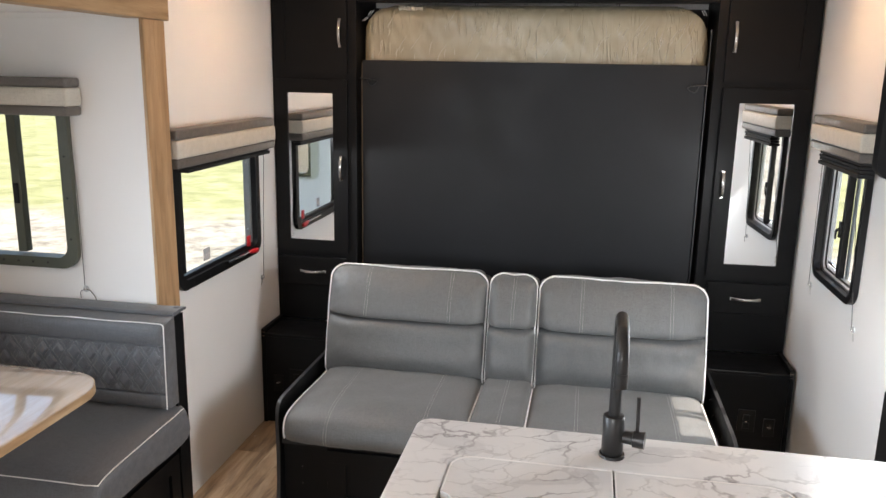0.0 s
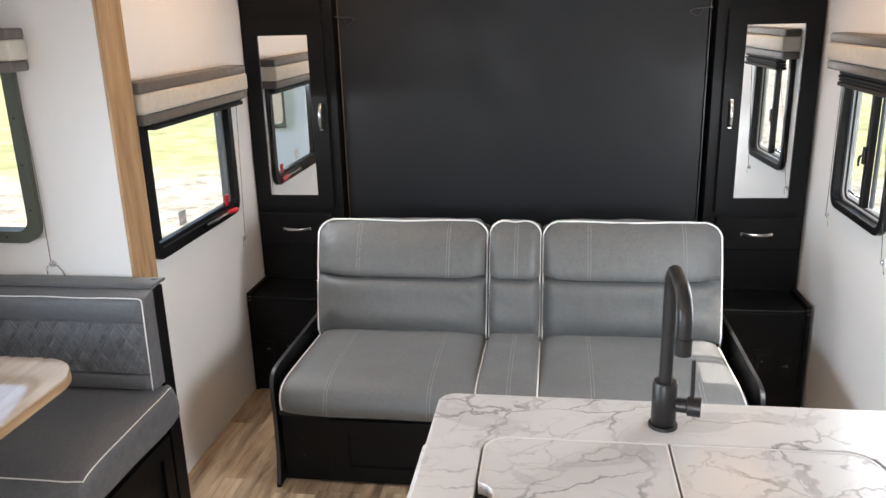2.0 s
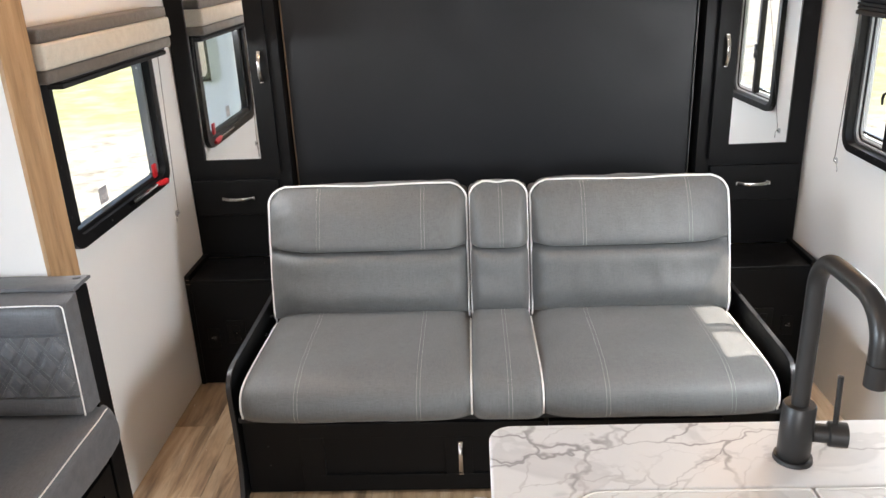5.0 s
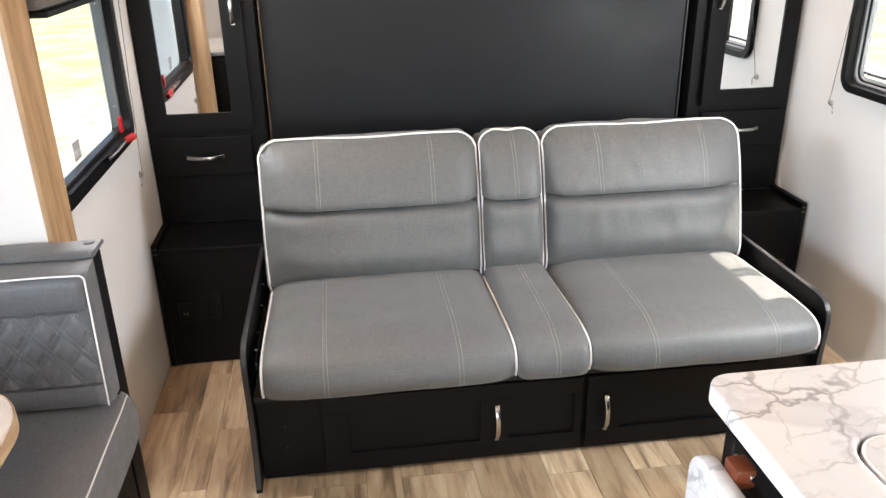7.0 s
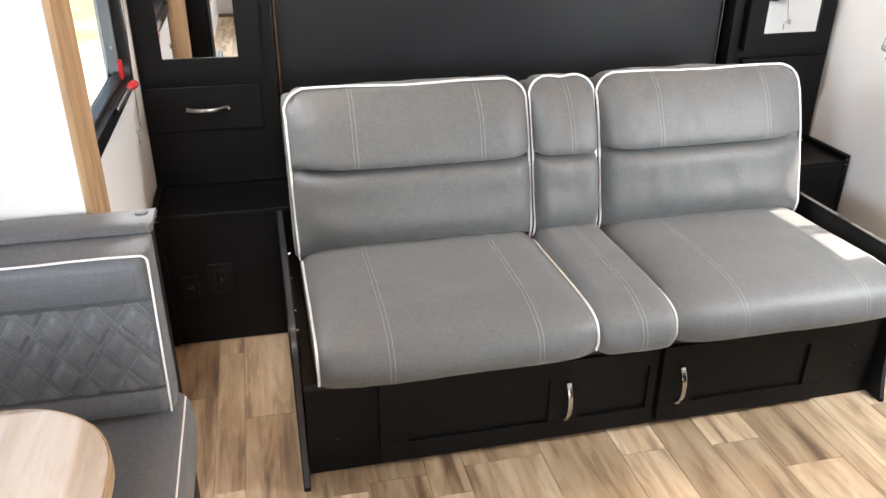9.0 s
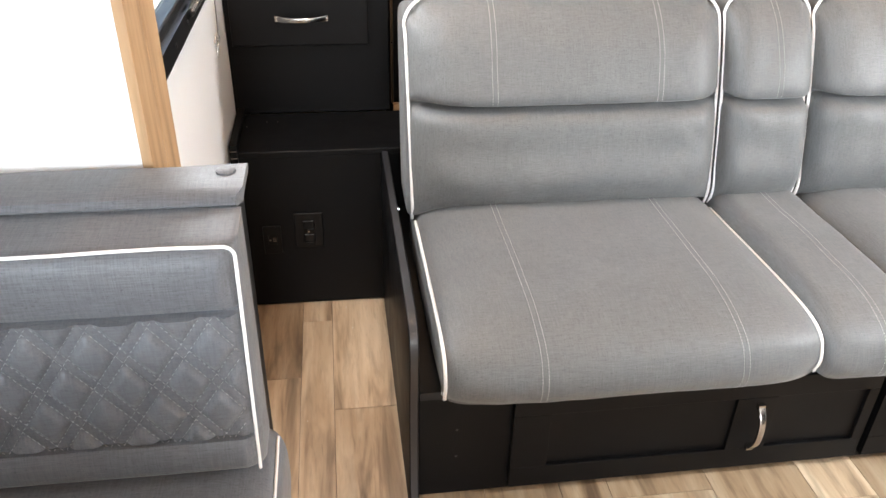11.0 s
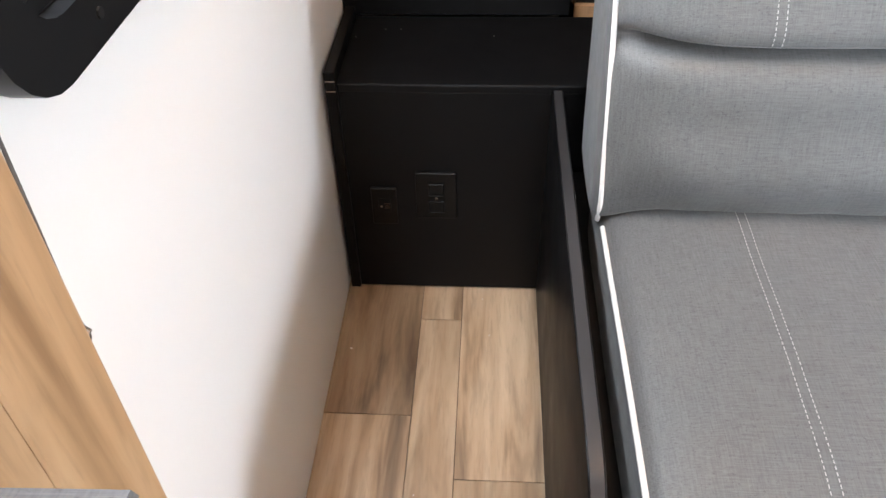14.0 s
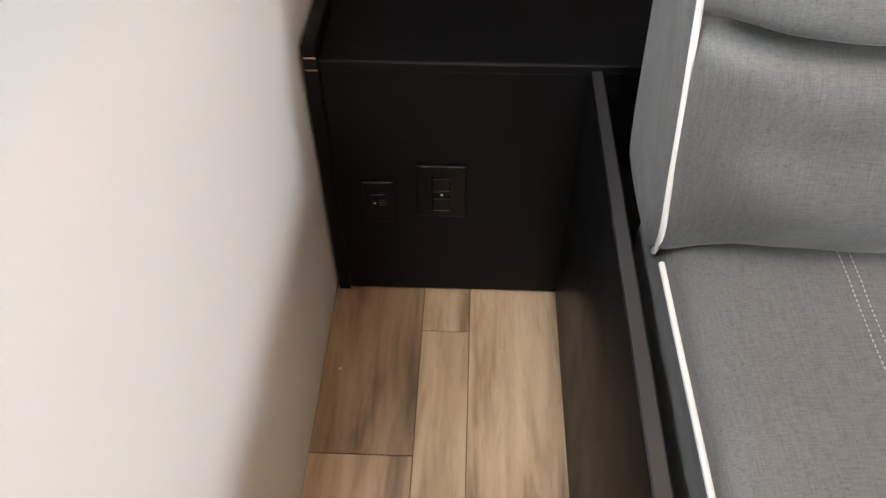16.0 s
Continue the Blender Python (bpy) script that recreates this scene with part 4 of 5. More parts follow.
# side panels with rounded fronts
ARM = [(3.312, 0.0), (2.566, 0.0), (2.588, 0.10), (2.594, 0.25), (2.589, 0.345), (2.589, 0.390), (2.600, 0.422), (2.626, 0.440), (2.675, 0.446), (3.312, 0.442)]
ARM = [ARM[0]] + [tuple(p) for p in catmull(ARM[1:-1], 40, closed=False)] + [ARM[-1]]
for x0, x1 in ((-1.099, -1.081), (0.551, 0.569)):
    bm = prism(ARM, lambda u, v, d: (d, u, v), x0, x1)
    bmesh.ops.bevel(bm, geom=[e for e in bm.edges if abs(e.verts[0].co.x - e.verts[1].co.x) < 1e-6], offset=0.003, segments=2, profile=0.5, affect="EDGES")
    panel = part("side_panel", bm, BLACK_SATIN, sofa, "black board arm with a rounded front", smooth=True)
    # edge band in a lighter black that paints the light along the rounded edge
    band = [(y, z) for y, z in ARM[2:]]
    bm = bmesh.new()
    for (ya, za), (yb, zb) in zip(band, band[1:]):
        t = Vector((yb - ya, zb - za)).normalized() * 0.0012
        o = Vector((-t.y, t.x)) if t.x > 0 or t.y > 0 else Vector((t.y, -t.x))
        quad = [(x0 + 0.0025, ya + o.x * 0.6, za + o.y * 0.6), (x1 - 0.0025, ya + o.x * 0.6, za + o.y * 0.6), (x1 - 0.0025, yb + o.x * 0.6, zb + o.y * 0.6), (x0 + 0.0025, yb + o.x * 0.6, zb + o.y * 0.6)]
        bm.faces.new([bm.verts.new(p) for p in quad])
    bmesh.ops.remove_doubles(bm, verts=bm.verts, dist=0.0009)
    got = bmesh.ops.extrude_face_region(bm, geom=bm.faces[:])
    bmesh.ops.translate(bm, verts=[v for v in got["geom"] if isinstance(v, bmesh.types.BMVert)], vec=(0, 0, -0.0003))
    bmesh.ops.recalc_face_normals(bm, faces=bm.faces)
    part("edge_band", bm, EDGE_BAND, panel, "grey-black edge band, paler for the light it catches", smooth=True)
    inner = x1 if x0 < 0 else x0
    s = 1 if x0 < 0 else -1
    for i, (y, z) in enumerate(((3.10, 0.395), (3.00, 0.37), (2.84, 0.36), (2.76, 0.35))):
        part("bolt", tube([(inner, y, z), (inner + s * 0.008, y, z)], 0.0045, 8), SILVER if i == 0 else MATT_BLACK, panel, smooth=True)
    part("folding_bracket", box(*sorted((inner + s * 0.003, inner + s * 0.009)), 2.70, 3.05, 0.315, 0.34, 0.001), MATT_BLACK, panel, "black steel folding bracket")

# control points (y, z) of the sections
SEAT_END = [(3.12, 0.300), (3.13, 0.385), (3.05, 0.403), (2.92, 0.410), (2.78, 0.417), (2.66, 0.421), (2.59, 0.418), (2.548, 0.402), (2.531, 0.366), (2.537, 0.336), (2.560, 0.323), (2.75, 0.300), (2.95, 0.296)]
SEAT_MID = [(3.12, 0.300), (3.13, 0.395), (3.05, 0.438), (2.92, 0.444), (2.78, 0.447), (2.66, 0.445), (2.585, 0.432), (2.532, 0.408), (2.510, 0.364), (2.520, 0.327), (2.555, 0.316), (2.75, 0.298), (2.95, 0.296)]
BACK_END = [(3.050, 0.400), (3.040, 0.441), (3.055, 0.500), (3.070, 0.560), (3.085, 0.612), (3.094, 0.645), (3.103, 0.675), (3.122, 0.730), (3.145, 0.785), (3.165, 0.826), (3.190, 0.838), (3.245, 0.832), (3.275, 0.790), (3.250, 0.620), (3.215, 0.430), (3.17, 0.395)]
BACK_MID = [(3.053, 0.421), (3.013, 0.442), (2.995, 0.495), (3.012, 0.560), (3.034, 0.629), (3.106, 0.6465), (3.044, 0.655), (3.066, 0.725), (3.102, 0.785), (3.146, 0.830), (3.188, 0.845), (3.245, 0.836), (3.278, 0.790), (3.250, 0.620), (3.215, 0.430), (3.17, 0.395)]

PER = 6
for x0, x1, stitches in ((SOFA0, GAP1, (-0.877, -0.522)), (GAP1, GAP2, (-0.258,)), (GAP2, SOFA1, (0.019, 0.370))):
    seat = Cushion(x0 + 0.001, x1 - 0.001, SEAT_END, SEAT_MID, len(SEAT_END) * PER, (0.022 if x0 == SOFA0 else 0.007, 0.022 if x1 == SOFA1 else 0.007), x0 * 31, wrinkle=0.003, sharp=(6 if x0 == SOFA0 else 9, 6 if x1 == SOFA1 else 9), deep=(0.0 if x0 == SOFA0 else 0.006, 0.0 if x1 == SOFA1 else 0.006))
    ob = part("seat_cushion", seat.mesh(), GREY, sofa, smooth=True)
    for x in stitches:
        for g in (-0.0053, 0.0053):
            part("stitching", seat.stitch(x, 2.0 * PER, 9.4 * PER, g), THREAD, ob, "white double stitching")
    wide = x1 - x0 > 0.4
    bx0, bx1 = x0 - (0.012 if x0 == SOFA0 else 0), x1 + (0.008 if x1 == SOFA1 else 0)
    back = Cushion(bx0 + 0.001, bx1 - 0.001, BACK_END, BACK_MID, len(BACK_END) * PER, (0.018 if x0 == SOFA0 else 0.014, 0.018 if x1 == SOFA1 else 0.014), x0 * 17 + 5, 0.055 if wide else 0.045, 0.846, wrinkle=0.006, sharp=(6 if x0 == SOFA0 else 12, 6 if x1 == SOFA1 else 12) if wide else 7, deep=(0.0 if x0 == SOFA0 else 0.012, 0.0 if x1 == SOFA1 else 0.012))
    ob2 = part("back_cushion", back.mesh(56), GREY, sofa, smooth=True)
    for x in stitches:
        for g in (-0.0053, 0.0053):
            part("stitching", back.stitch(x, 5.9 * PER, 9.6 * PER, g), THREAD, ob2, "white double stitching")
    # piping round the front edge of the back cushion
    r = 0.058 if wide else 0.048
    pts = []
    front = catmull([(y - 0.004, z) for y, z in BACK_END[0:10]], 40, closed=False)
    side = [p for p in front if p.y < 0.838 - r]
    in0, in1 = (0.0 if x0 == SOFA0 else 0.007), (0.0 if x1 == SOFA1 else 0.007)     # the inner seams lie deeper
    for p in side:
        pts.append((bx0 + 0.006 + (0.006 if x0 == SOFA0 else 0) * (0.84 - p.y) / 0.44, p.x + in0, p.y))
    for k in range(1, 9):
        a = radians(180 - 90 * k / 9)
        pts.append((bx0 + 0.004 + r + r * math.cos(a), 3.148 + 0.030 * k / 9 + in0 * (1 - k / 9), 0.846 - r + r * math.sin(a)))
    for k in range(9):
        f = k / 8
        pts.append((bx0 + r + (bx1 - bx0 - 2 * r) * f, 3.178 - 0.008 * math.sin(math.pi * f), 0.8475 + 0.002 * math.sin(3.1 * math.pi * f)))
    for k in range(1, 9):
        a = radians(90 - 90 * k / 9)
        pts.append((bx1 - 0.004 - r + r * math.cos(a), 3.178 - 0.030 * k / 9 + in1 * k / 9, 0.846 - r + r * math.sin(a)))
    for p in side[::-1]:
        pts.append((bx1 - 0.006, p.x + in1, p.y))
    part("piping", tube(pts, 0.0034, 8), PIPING, ob2, "white piping", smooth=True)
    # piping on the seat's side edges
    for x in ((x0 + 0.005,) if x0 == SOFA0 else ()) + ((x1 - 0.002,) if x1 != SOFA1 else (x1 - 0.005,)):
        pts = [seat.at(x, k, 0.004 if x in (x0 + 0.005, x1 - 0.005) else 0.004) for k in [2.2 * PER + 7.5 * PER * i / 48 for i in range(49)]]
        part("piping", tube(pts, 0.0034, 8), PIPING, ob, "white piping", smooth=True)

# ---- dinette in the slide-out ----
bench = thing("dinette_bench", "grey quilted dinette bench with white piping on a black base", "bench", at=(-1.8, 2.05, 0))
BX0, BX1 = SLIDE_OUT + 0.005, -1.302
part("end_panel", box(BX1 - 0.018, BX1 - 0.002, 2.263, 2.330, 0.0, 0.862, 0.002), BLACK, bench, "black end panel")
part("back_board", box(BX0, BX1 - 0.019, 2.295, 2.330, 0.0, 0.862), BLACK, bench, "black back board")
b0 = part("base_side", box(BX1 - 0.035, BX1 - 0.016, 1.80, 2.261, 0.0, 0.415, 0.001), BLACK, bench, "black base side")
bm = ring(rounded_loop(0.44, 0.36, 0.003, 1), rounded_loop(0.33, 0.25, 0.003, 1), lambda u, v, d: (BX1 - 0.0155 + d, 2.035 + u, 0.205 + v), 0.0, 0.011)
part("base_frame", bm, BLACK, b0, "framed black panel")
part("base_front", box(BX0, BX1 - 0.036, 1.80, 1.818, 0.0, 0.415), BLACK, bench)
part("base_top", box(BX0, BX1 - 0.036, 1.819, 2.294, 0.395, 0.414), DARK, bench)


def bench_seat():
    ends = [(2.288, 0.420), (2.290, 0.525), (2.20, 0.532), (2.00, 0.530), (1.84, 0.526), (1.785, 0.510), (1.775, 0.460), (1.79, 0.422), (2.0, 0.417)]
    mid = [(2.288, 0.420), (2.290, 0.555), (2.20, 0.563), (2.00, 0.558), (1.84, 0.545), (1.778, 0.515), (1.766, 0.460), (1.785, 0.420), (2.0, 0.417)]
    c = Cushion(BX0, -1.284, ends, mid, len(ends) * 6, 0.02, 3.3, wrinkle=0.002, sharp=14)
    ob = part("seat_cushion", c.mesh(40), GREY2, bench, smooth=True)
    k0, k1 = 1.3 * 6, 4.75 * 6
    pts = [c.at(-1.2915, k0 + (k1 - k0) * i / 40, 0.0022) for i in range(41)]
    pts += [c.at(-1.2915 - 0.004 * i * i, k1 + 0.25 * i, 0.0022) for i in range(1, 4)]
    pts += [c.at(-1.345 - 0.04 * i, k1 + 0.75, 0.0022) for i in range(22)]
    part("piping", tube(pts, 0.0019, 8), PIPING, ob, "white piping", smooth=True)


bench_seat()


QP, QZ, QX0, QZ0 = 0.058, 0.083, -1.364, 0.744      # quilting period along x and z, and one crossing


def quilt(x, z):
    """Depth of the diamond quilting, by double rows of slanting seams."""
    p, q = QP, QZ
    a = ((x - QX0) / p + (z - QZ0) / q)
    b = ((x - QX0) / p - (z - QZ0) / q)
    da, db = abs(a - round(a)), abs(b - round(b))
    # a narrow tuck between each pair of seams, a plump diamond between the pairs
    fa, fb = (min(1.0, max(0.0, d - 0.11) / 0.16) for d in (da, db))
    f = fa * fb
    puff = f * f * (3 - 2 * f)
    tuck = max(max(0.0, 1 - abs(d - 0.11) / 0.04) for d in (da, db))
    return 0.004 + 0.0046 * puff - 0.0018 * tuck


def bench_back():
    x0, x1 = BX0, -1.299
    zs = (0.566, 0.862)
    bm = bmesh.new()
    rows = []
    nx, nz = 300, 148
    xs = [x1 - (x1 - x0) * (i / nx) ** 1.0 for i in range(nx + 1)]
    for j in range(nz + 1):
        v = j / nz
        z = zs[0] + (zs[1] - zs[0]) * v
        row = []
        for i, x in enumerate(xs):
            y = 2.196
            e = min(abs(x - x1), abs(x - x0)) / 0.020
            f = min(v, 1 - v) * (zs[1] - zs[0]) / 0.020
            round_off = sum(0.012 * (1 - math.sqrt(max(0, 1 - (1 - min(1, t)) ** 2))) for t in (e, f))
            bulge = 0.0
            if 0.622 < z < 0.788:
                bulge = -quilt(x, z) * min(1, (0.788 - z) / 0.004, (z - 0.622) / 0.004) * min(1, e)
            else:
                t = (z - 0.788) / (0.862 - 0.788) if z >= 0.788 else (z - 0.566) / (0.622 - 0.566)
                bulge = -0.010 * math.sqrt(max(0, math.sin(math.pi * min(1, max(0, t))))) * min(1, e)
            if min(abs(z - 0.788), abs(z - 0.622)) < 0.0026:
                bulge = 0.004 * min(1, e)
            y += round_off + bulge + 0.002 * noise.noise(Vector((x * 6, z * 9, 2)))
            row.append(bm.verts.new((x, y, z)))
        rows.append(row)
    for a, b in zip(rows, rows[1:]):
        for i in range(nx):
            bm.faces.new((a[i], a[i + 1], b[i + 1], b[i]))
    n = len(rows)
    rim = [rows[0][i] for i in range(nx + 1)] + [rows[j][nx] for j in range(1, n)] + [rows[-1][i] for i in range(nx - 1, -1, -1)] + [rows[j][0] for j in range(n - 2, 0, -1)]
    back = [bm.verts.new((v.co.x, 2.262 if v.co.x > x1 - 0.03 else 2.29, v.co.z + (0.0055 if v.co.z > 0.8 else 0))) for v in rim]
    for i in range(len(rim)):
        k = (i + 1) % len(rim)
        bm.faces.new((rim[i], rim[k], back[k], back[i]))
    bm.faces.new(back)
    bmesh.ops.recalc_face_normals(bm, faces=bm.faces)
    ob = part("back_cushion", bm, GREY2, bench, "grey cushion with a diamond quilted band", smooth=True)
    face = lambda z: 2.196
    pts = [Vector((x1 - 0.002 - 0.004 * (1 - i / 24), face(0.572 + 0.266 * i / 24), 0.568 + 0.281 * i / 24)) for i in range(25)]
    pts += [Vector((x1 - 0.002 - 0.011 * (1 - math.cos(a)), face(0), 0.850 + 0.011 * math.sin(a))) for a in [radians(15 * k) for k in range(1, 7)]]
    pts += [Vector((x1 - 0.013 - 0.05 * i, face(0.861), 0.861 + 0.0012 * math.sin(i * 1.3))) for i in range(1, 21)]
    part("piping", tube(pts, 0.0019, 8), PIPING, ob, "white piping", smooth=True)
    # slanting stitch rows on the quilted band
    for sgn in (1, -1):
        bm = bmesh.new()
        for k in range(-2, 22):
            for off in (-0.11, 0.11):
                for m in range(30):
                    z = 0.624 + m * 0.0054
                    x = QX0 + QP * (3 - (k + off) + sgn * (z - QZ0) / QZ)
                    if x > x1 - 0.012 or x < -1.86:
                        continue
                    y = face(z) - quilt(x, z) - 0.0013 + 0.002 * noise.noise(Vector((x * 6, z * 9, 2)))
                    d = Vector((QP * sgn / QZ, 0, 1)).normalized() * 0.0017
                    c = Vector((x, y, z))
                    s = Vector((0.0004, 0, 0))
                    u = Vector((0, -0.0006, 0))
                    vs = [bm.verts.new(c + t * d + w) for t in (-1, 1) for w in (-s, u, s)]
                    bm.faces.new((vs[0], vs[1], vs[4], vs[3]))
                    bm.faces.new((vs[1], vs[2], vs[5], vs[4]))
        tagged(part("stitching", bm, THREAD_GREY, ob, "grey diagonal stitching"), kind="stuff")


bench_back()


def bench_cap():
    """Upholstered flap over the top of the bench back, with a snap button."""
    bm = bmesh.new()
    prof = [(2.340, 0.872), (2.338, 0.8785), (2.325, 0.8815), (2.30, 0.882), (2.280, 0.8805), (2.266, 0.8775), (2.2615, 0.8715), (2.265, 0.8675), (2.272, 0.8695), (2.29, 0.872), (2.33, 0.8715)]
    rows = []
    n = 40
    for i in range(n + 1):
        x = BX0 + (BX1 + 0.005 - BX0) * i / n
        row = []
        for k, (y, z) in enumerate(prof):
            w = 0.0015 * noise.noise(Vector((x * 9, k * 0.4, 0)))
            skew = 0.006 if i == n and k in (5, 6, 7) else 0.0
            row.append(bm.verts.new((x - skew, y + w, z + w)))
        rows.append(row)
    m = len(prof)
    for a, b in zip(rows, rows[1:]):
        for k in range(m):
            bm.faces.new((a[k], a[(k + 1) % m], b[(k + 1) % m], b[k]))
    bm.faces.new(rows[0])
    bm.faces.new(rows[-1])
    bmesh.ops.recalc_face_normals(bm, faces=bm.faces)
    cap = part("top_cap", bm, GREY2, bench, "grey upholstered flap", smooth=True)
    bm = tube([(-1.317, 2.313, z) for z in (0.8805, 0.8825, 0.8845, 0.8857, 0.8861)], [0.0098, 0.0106, 0.0102, 0.0080, 0.003], 24)
    part("button", bm, GREY2, cap, "grey covered button", smooth=True)


bench_cap()

table = thing("dinette_table", "glossy wood dinette table with rounded corners", "table", at=(-1.85, 1.75, 0))
TX0, TX1, TY0, TY1 = SLIDE_OUT + 0.01, -1.314, 1.08, 1.942
loop = [((TX0 + TX1) / 2 + u, (TY0 + TY1) / 2 + v) for u, v in rounded_loop(TX1 - TX0, TY1 - TY0, 0.14, 12)]
bm = prism(loop, lambda u, v, d: (u, v, d), 0.760, 0.789)
bmesh.ops.bevel(bm, geom=[e for e in bm.edges if abs(e.verts[0].co.z - e.verts[1].co.z) < 1e-6], offset=0.004, segments=2, profile=0.5, affect="EDGES")
top = part("tabletop", bm, TABLE, table, smooth=True)
rim = [((TX0 + TX1) / 2 + u, (TY0 + TY1) / 2 + v) for u, v in rounded_loop(TX1 - TX0 + 0.004, TY1 - TY0 + 0.004, 0.142, 12)]
part("edge_band", ring(rim, loop, lambda u, v, d: (u, v, d), 0.763, 0.786), TABLE_EDGE, top, "tan wood edge band", smooth=True)
part("pedestal", tube([(-1.9, 1.6, 0.0), (-1.9, 1.6, 0.7595)], 0.04, 20), MATT_BLACK, table, smooth=True)
part("foot_plate", tube([(-1.9, 1.6, 0.0), (-1.9, 1.6, 0.012)], 0.14, 28), MATT_BLACK, table, smooth=True)

# ---- kitchen island ----
IX0, IY1, IZ = -0.335, 1.607, 0.908
IX1, IY0 = RIGHT - 0.002, 0.93
island = thing("kitchen_island", "black kitchen island cabinet on the floor", "cabinet", at=(0.3, 1.27, 0))
part("body", box(IX0 + 0.035, IX1, IY0 + 0.03, IY1 - 0.04, 0.0, IZ - 0.029, 0.002), BLACK, island)
part("end_frame", ring(rounded_loop(0.60, 0.80, 0.003, 1), rounded_loop(0.48, 0.68, 0.003, 1), lambda u, v, d: (IX0 + 0.0345 - d, 1.265 + u, 0.45 + v), 0.0, 0.012), BLACK, island, "framed black end panel")
for z in (0.835, 0.79):
    part("hinge_slot", box(IX0 + 0.021, IX0 + 0.0225, 1.537, 1.541, z - 0.012, z + 0.008), DARK, island)

ctop = thing("countertop", "white marble-look laminate countertop with grey veins", "countertop", at=(0.3, 1.27, IZ - 0.028))
loop = [((IX0 + IX1) / 2 + u, (IY0 + IY1) / 2 + v) for u, v in rounded_loop(IX1 - IX0, IY1 - IY0, 0.035, 8)]
SX0, SX1, SY0, SY1 = -0.235, 0.425, 1.05, 1.452
sink = [((SX0 + SX1) / 2 + u, (SY0 + SY1) / 2 + v) for u, v in rounded_loop(SX1 - SX0, SY1 - SY0, 0.05, 8)]
bm = ring(loop, sink, lambda u, v, d: (u, v, d), IZ - 0.028, IZ)
bmesh.ops.recalc_face_normals(bm, faces=bm.faces)
bmesh.ops.bevel(bm, geom=[e for e in bm.edges if abs(e.verts[0].co.z - e.verts[1].co.z) < 1e-6 and e.calc_face_angle(0) > 0.8], offset=0.004, segments=3, profile=0.5, affect="EDGES")
part("slab", bm, MARBLE, ctop)
# sink covers let into the opening, with a finger hole
for a, b, left in ((SX0 + 0.004, 0.086, True), (0.090, SX1 - 0.004, False)):
    th = thing("sink_cover", "marble-look sink cover set flush in the countertop", "sink cover", "sink covers", ((a + b) / 2, 1.25, IZ - 0.024))
    pts = []
    r = 0.046
    for cx, cy, a0, rr in ((b - (0.004 if left else r), SY1 - 0.004 - (0.004 if left else r), 0, 0.004 if left else r), (a + (r if left else 0.004), SY1 - 0.004 - (r if left else 0.004), 90, r if left else 0.004), (a + (r if left else 0.004), SY0 + 0.004 + (r if left else 0.004), 180, r if left else 0.004), (b - (0.004 if left else r), SY0 + 0.004 + (0.004 if left else r), 270, 0.004 if left else r)):
        for k in range(7):
            q = radians(a0 + 15 * k)
            pts.append((cx + rr * math.cos(q), cy + rr * math.sin(q)))
    if left:
        # a half-round finger notch in the outer edge
        notch = [(a + 0.027 * math.sin(math.pi * k / 10), 1.264 + 0.037 * math.cos(math.pi * k / 10)) for k in range(11)]
        pts = pts[:14] + notch + pts[14:]
    bm = prism(pts, lambda u, v, d: (u, v, d), IZ - 0.022, IZ - 0.001)
    part("cover", bm, MARBLE, th)
    mid_x, mid_y, fw, fh = (a + b) / 2, (SY0 + SY1) / 2, (b - a) / 2, (SY1 - SY0) / 2
    inner = [(mid_x + (u - mid_x) * (1 - 0.0028 / fw), mid_y + (v - mid_y) * (1 - 0.0028 / fh)) for u, v in pts]
    part("rim", ring(pts, inner, lambda u, v, d: (u, v, d), IZ - 0.0009, IZ + 0.0003), PALE_RIM, th, "pale bevelled rim")
bm = ring(sink, [((SX0 + SX1) / 2 + u, (SY0 + SY1) / 2 + v) for u, v in rounded_loop(SX1 - SX0 - 0.03, SY1 - SY0 - 0.03, 0.04, 8)], lambda u, v, d: (u, v, d), IZ - 0.03, IZ - 0.0225)
part("sink_rim", bm, MATT_BLACK, ctop, "black sink rim")
bs = thing("sink_bowl", "dark sink bowl under the covers", "sink", at=(0.1, 1.25, 0.7))
part("bowl", box(SX0 + 0.02, SX1 - 0.02, SY0 + 0.02, SY1 - 0.02, IZ - 0.20, IZ - 0.04, 0.01), DARK, bs)

# folded-down leaf at the island's end
leaf = thing("drop_leaf", "marble-look counter leaf folded down at the island's end", "counter leaf", at=(-0.37, 1.27, 0.4))
bm = prism(rounded_loop(0.60, 0.44, 0.04, 8), lambda u, v, d: (d, 1.262 + u, 0.612 + v), -0.362, -0.339)
bmesh.ops.bevel(bm, geom=[e for e in bm.edges if abs(e.verts[0].co.x - e.verts[1].co.x) < 1e-6], offset=0.004, segments=2, profile=0.5, affect="EDGES")
part("leaf_board", bm, MARBLE, leaf, smooth=True)
for y in (1.50, 1.05):
    part("hinge_block", box(-0.3385, -0.3005, y - 0.018, y + 0.018, 0.815, 0.845, 0.006), BROWN, leaf, "brown hinge block", smooth=True)
    part("hinge_pin", tube([(-0.318, y - 0.024, 0.836), (-0.318, y + 0.024, 0.836)], 0.004, 8), SILVER, leaf, smooth=True)

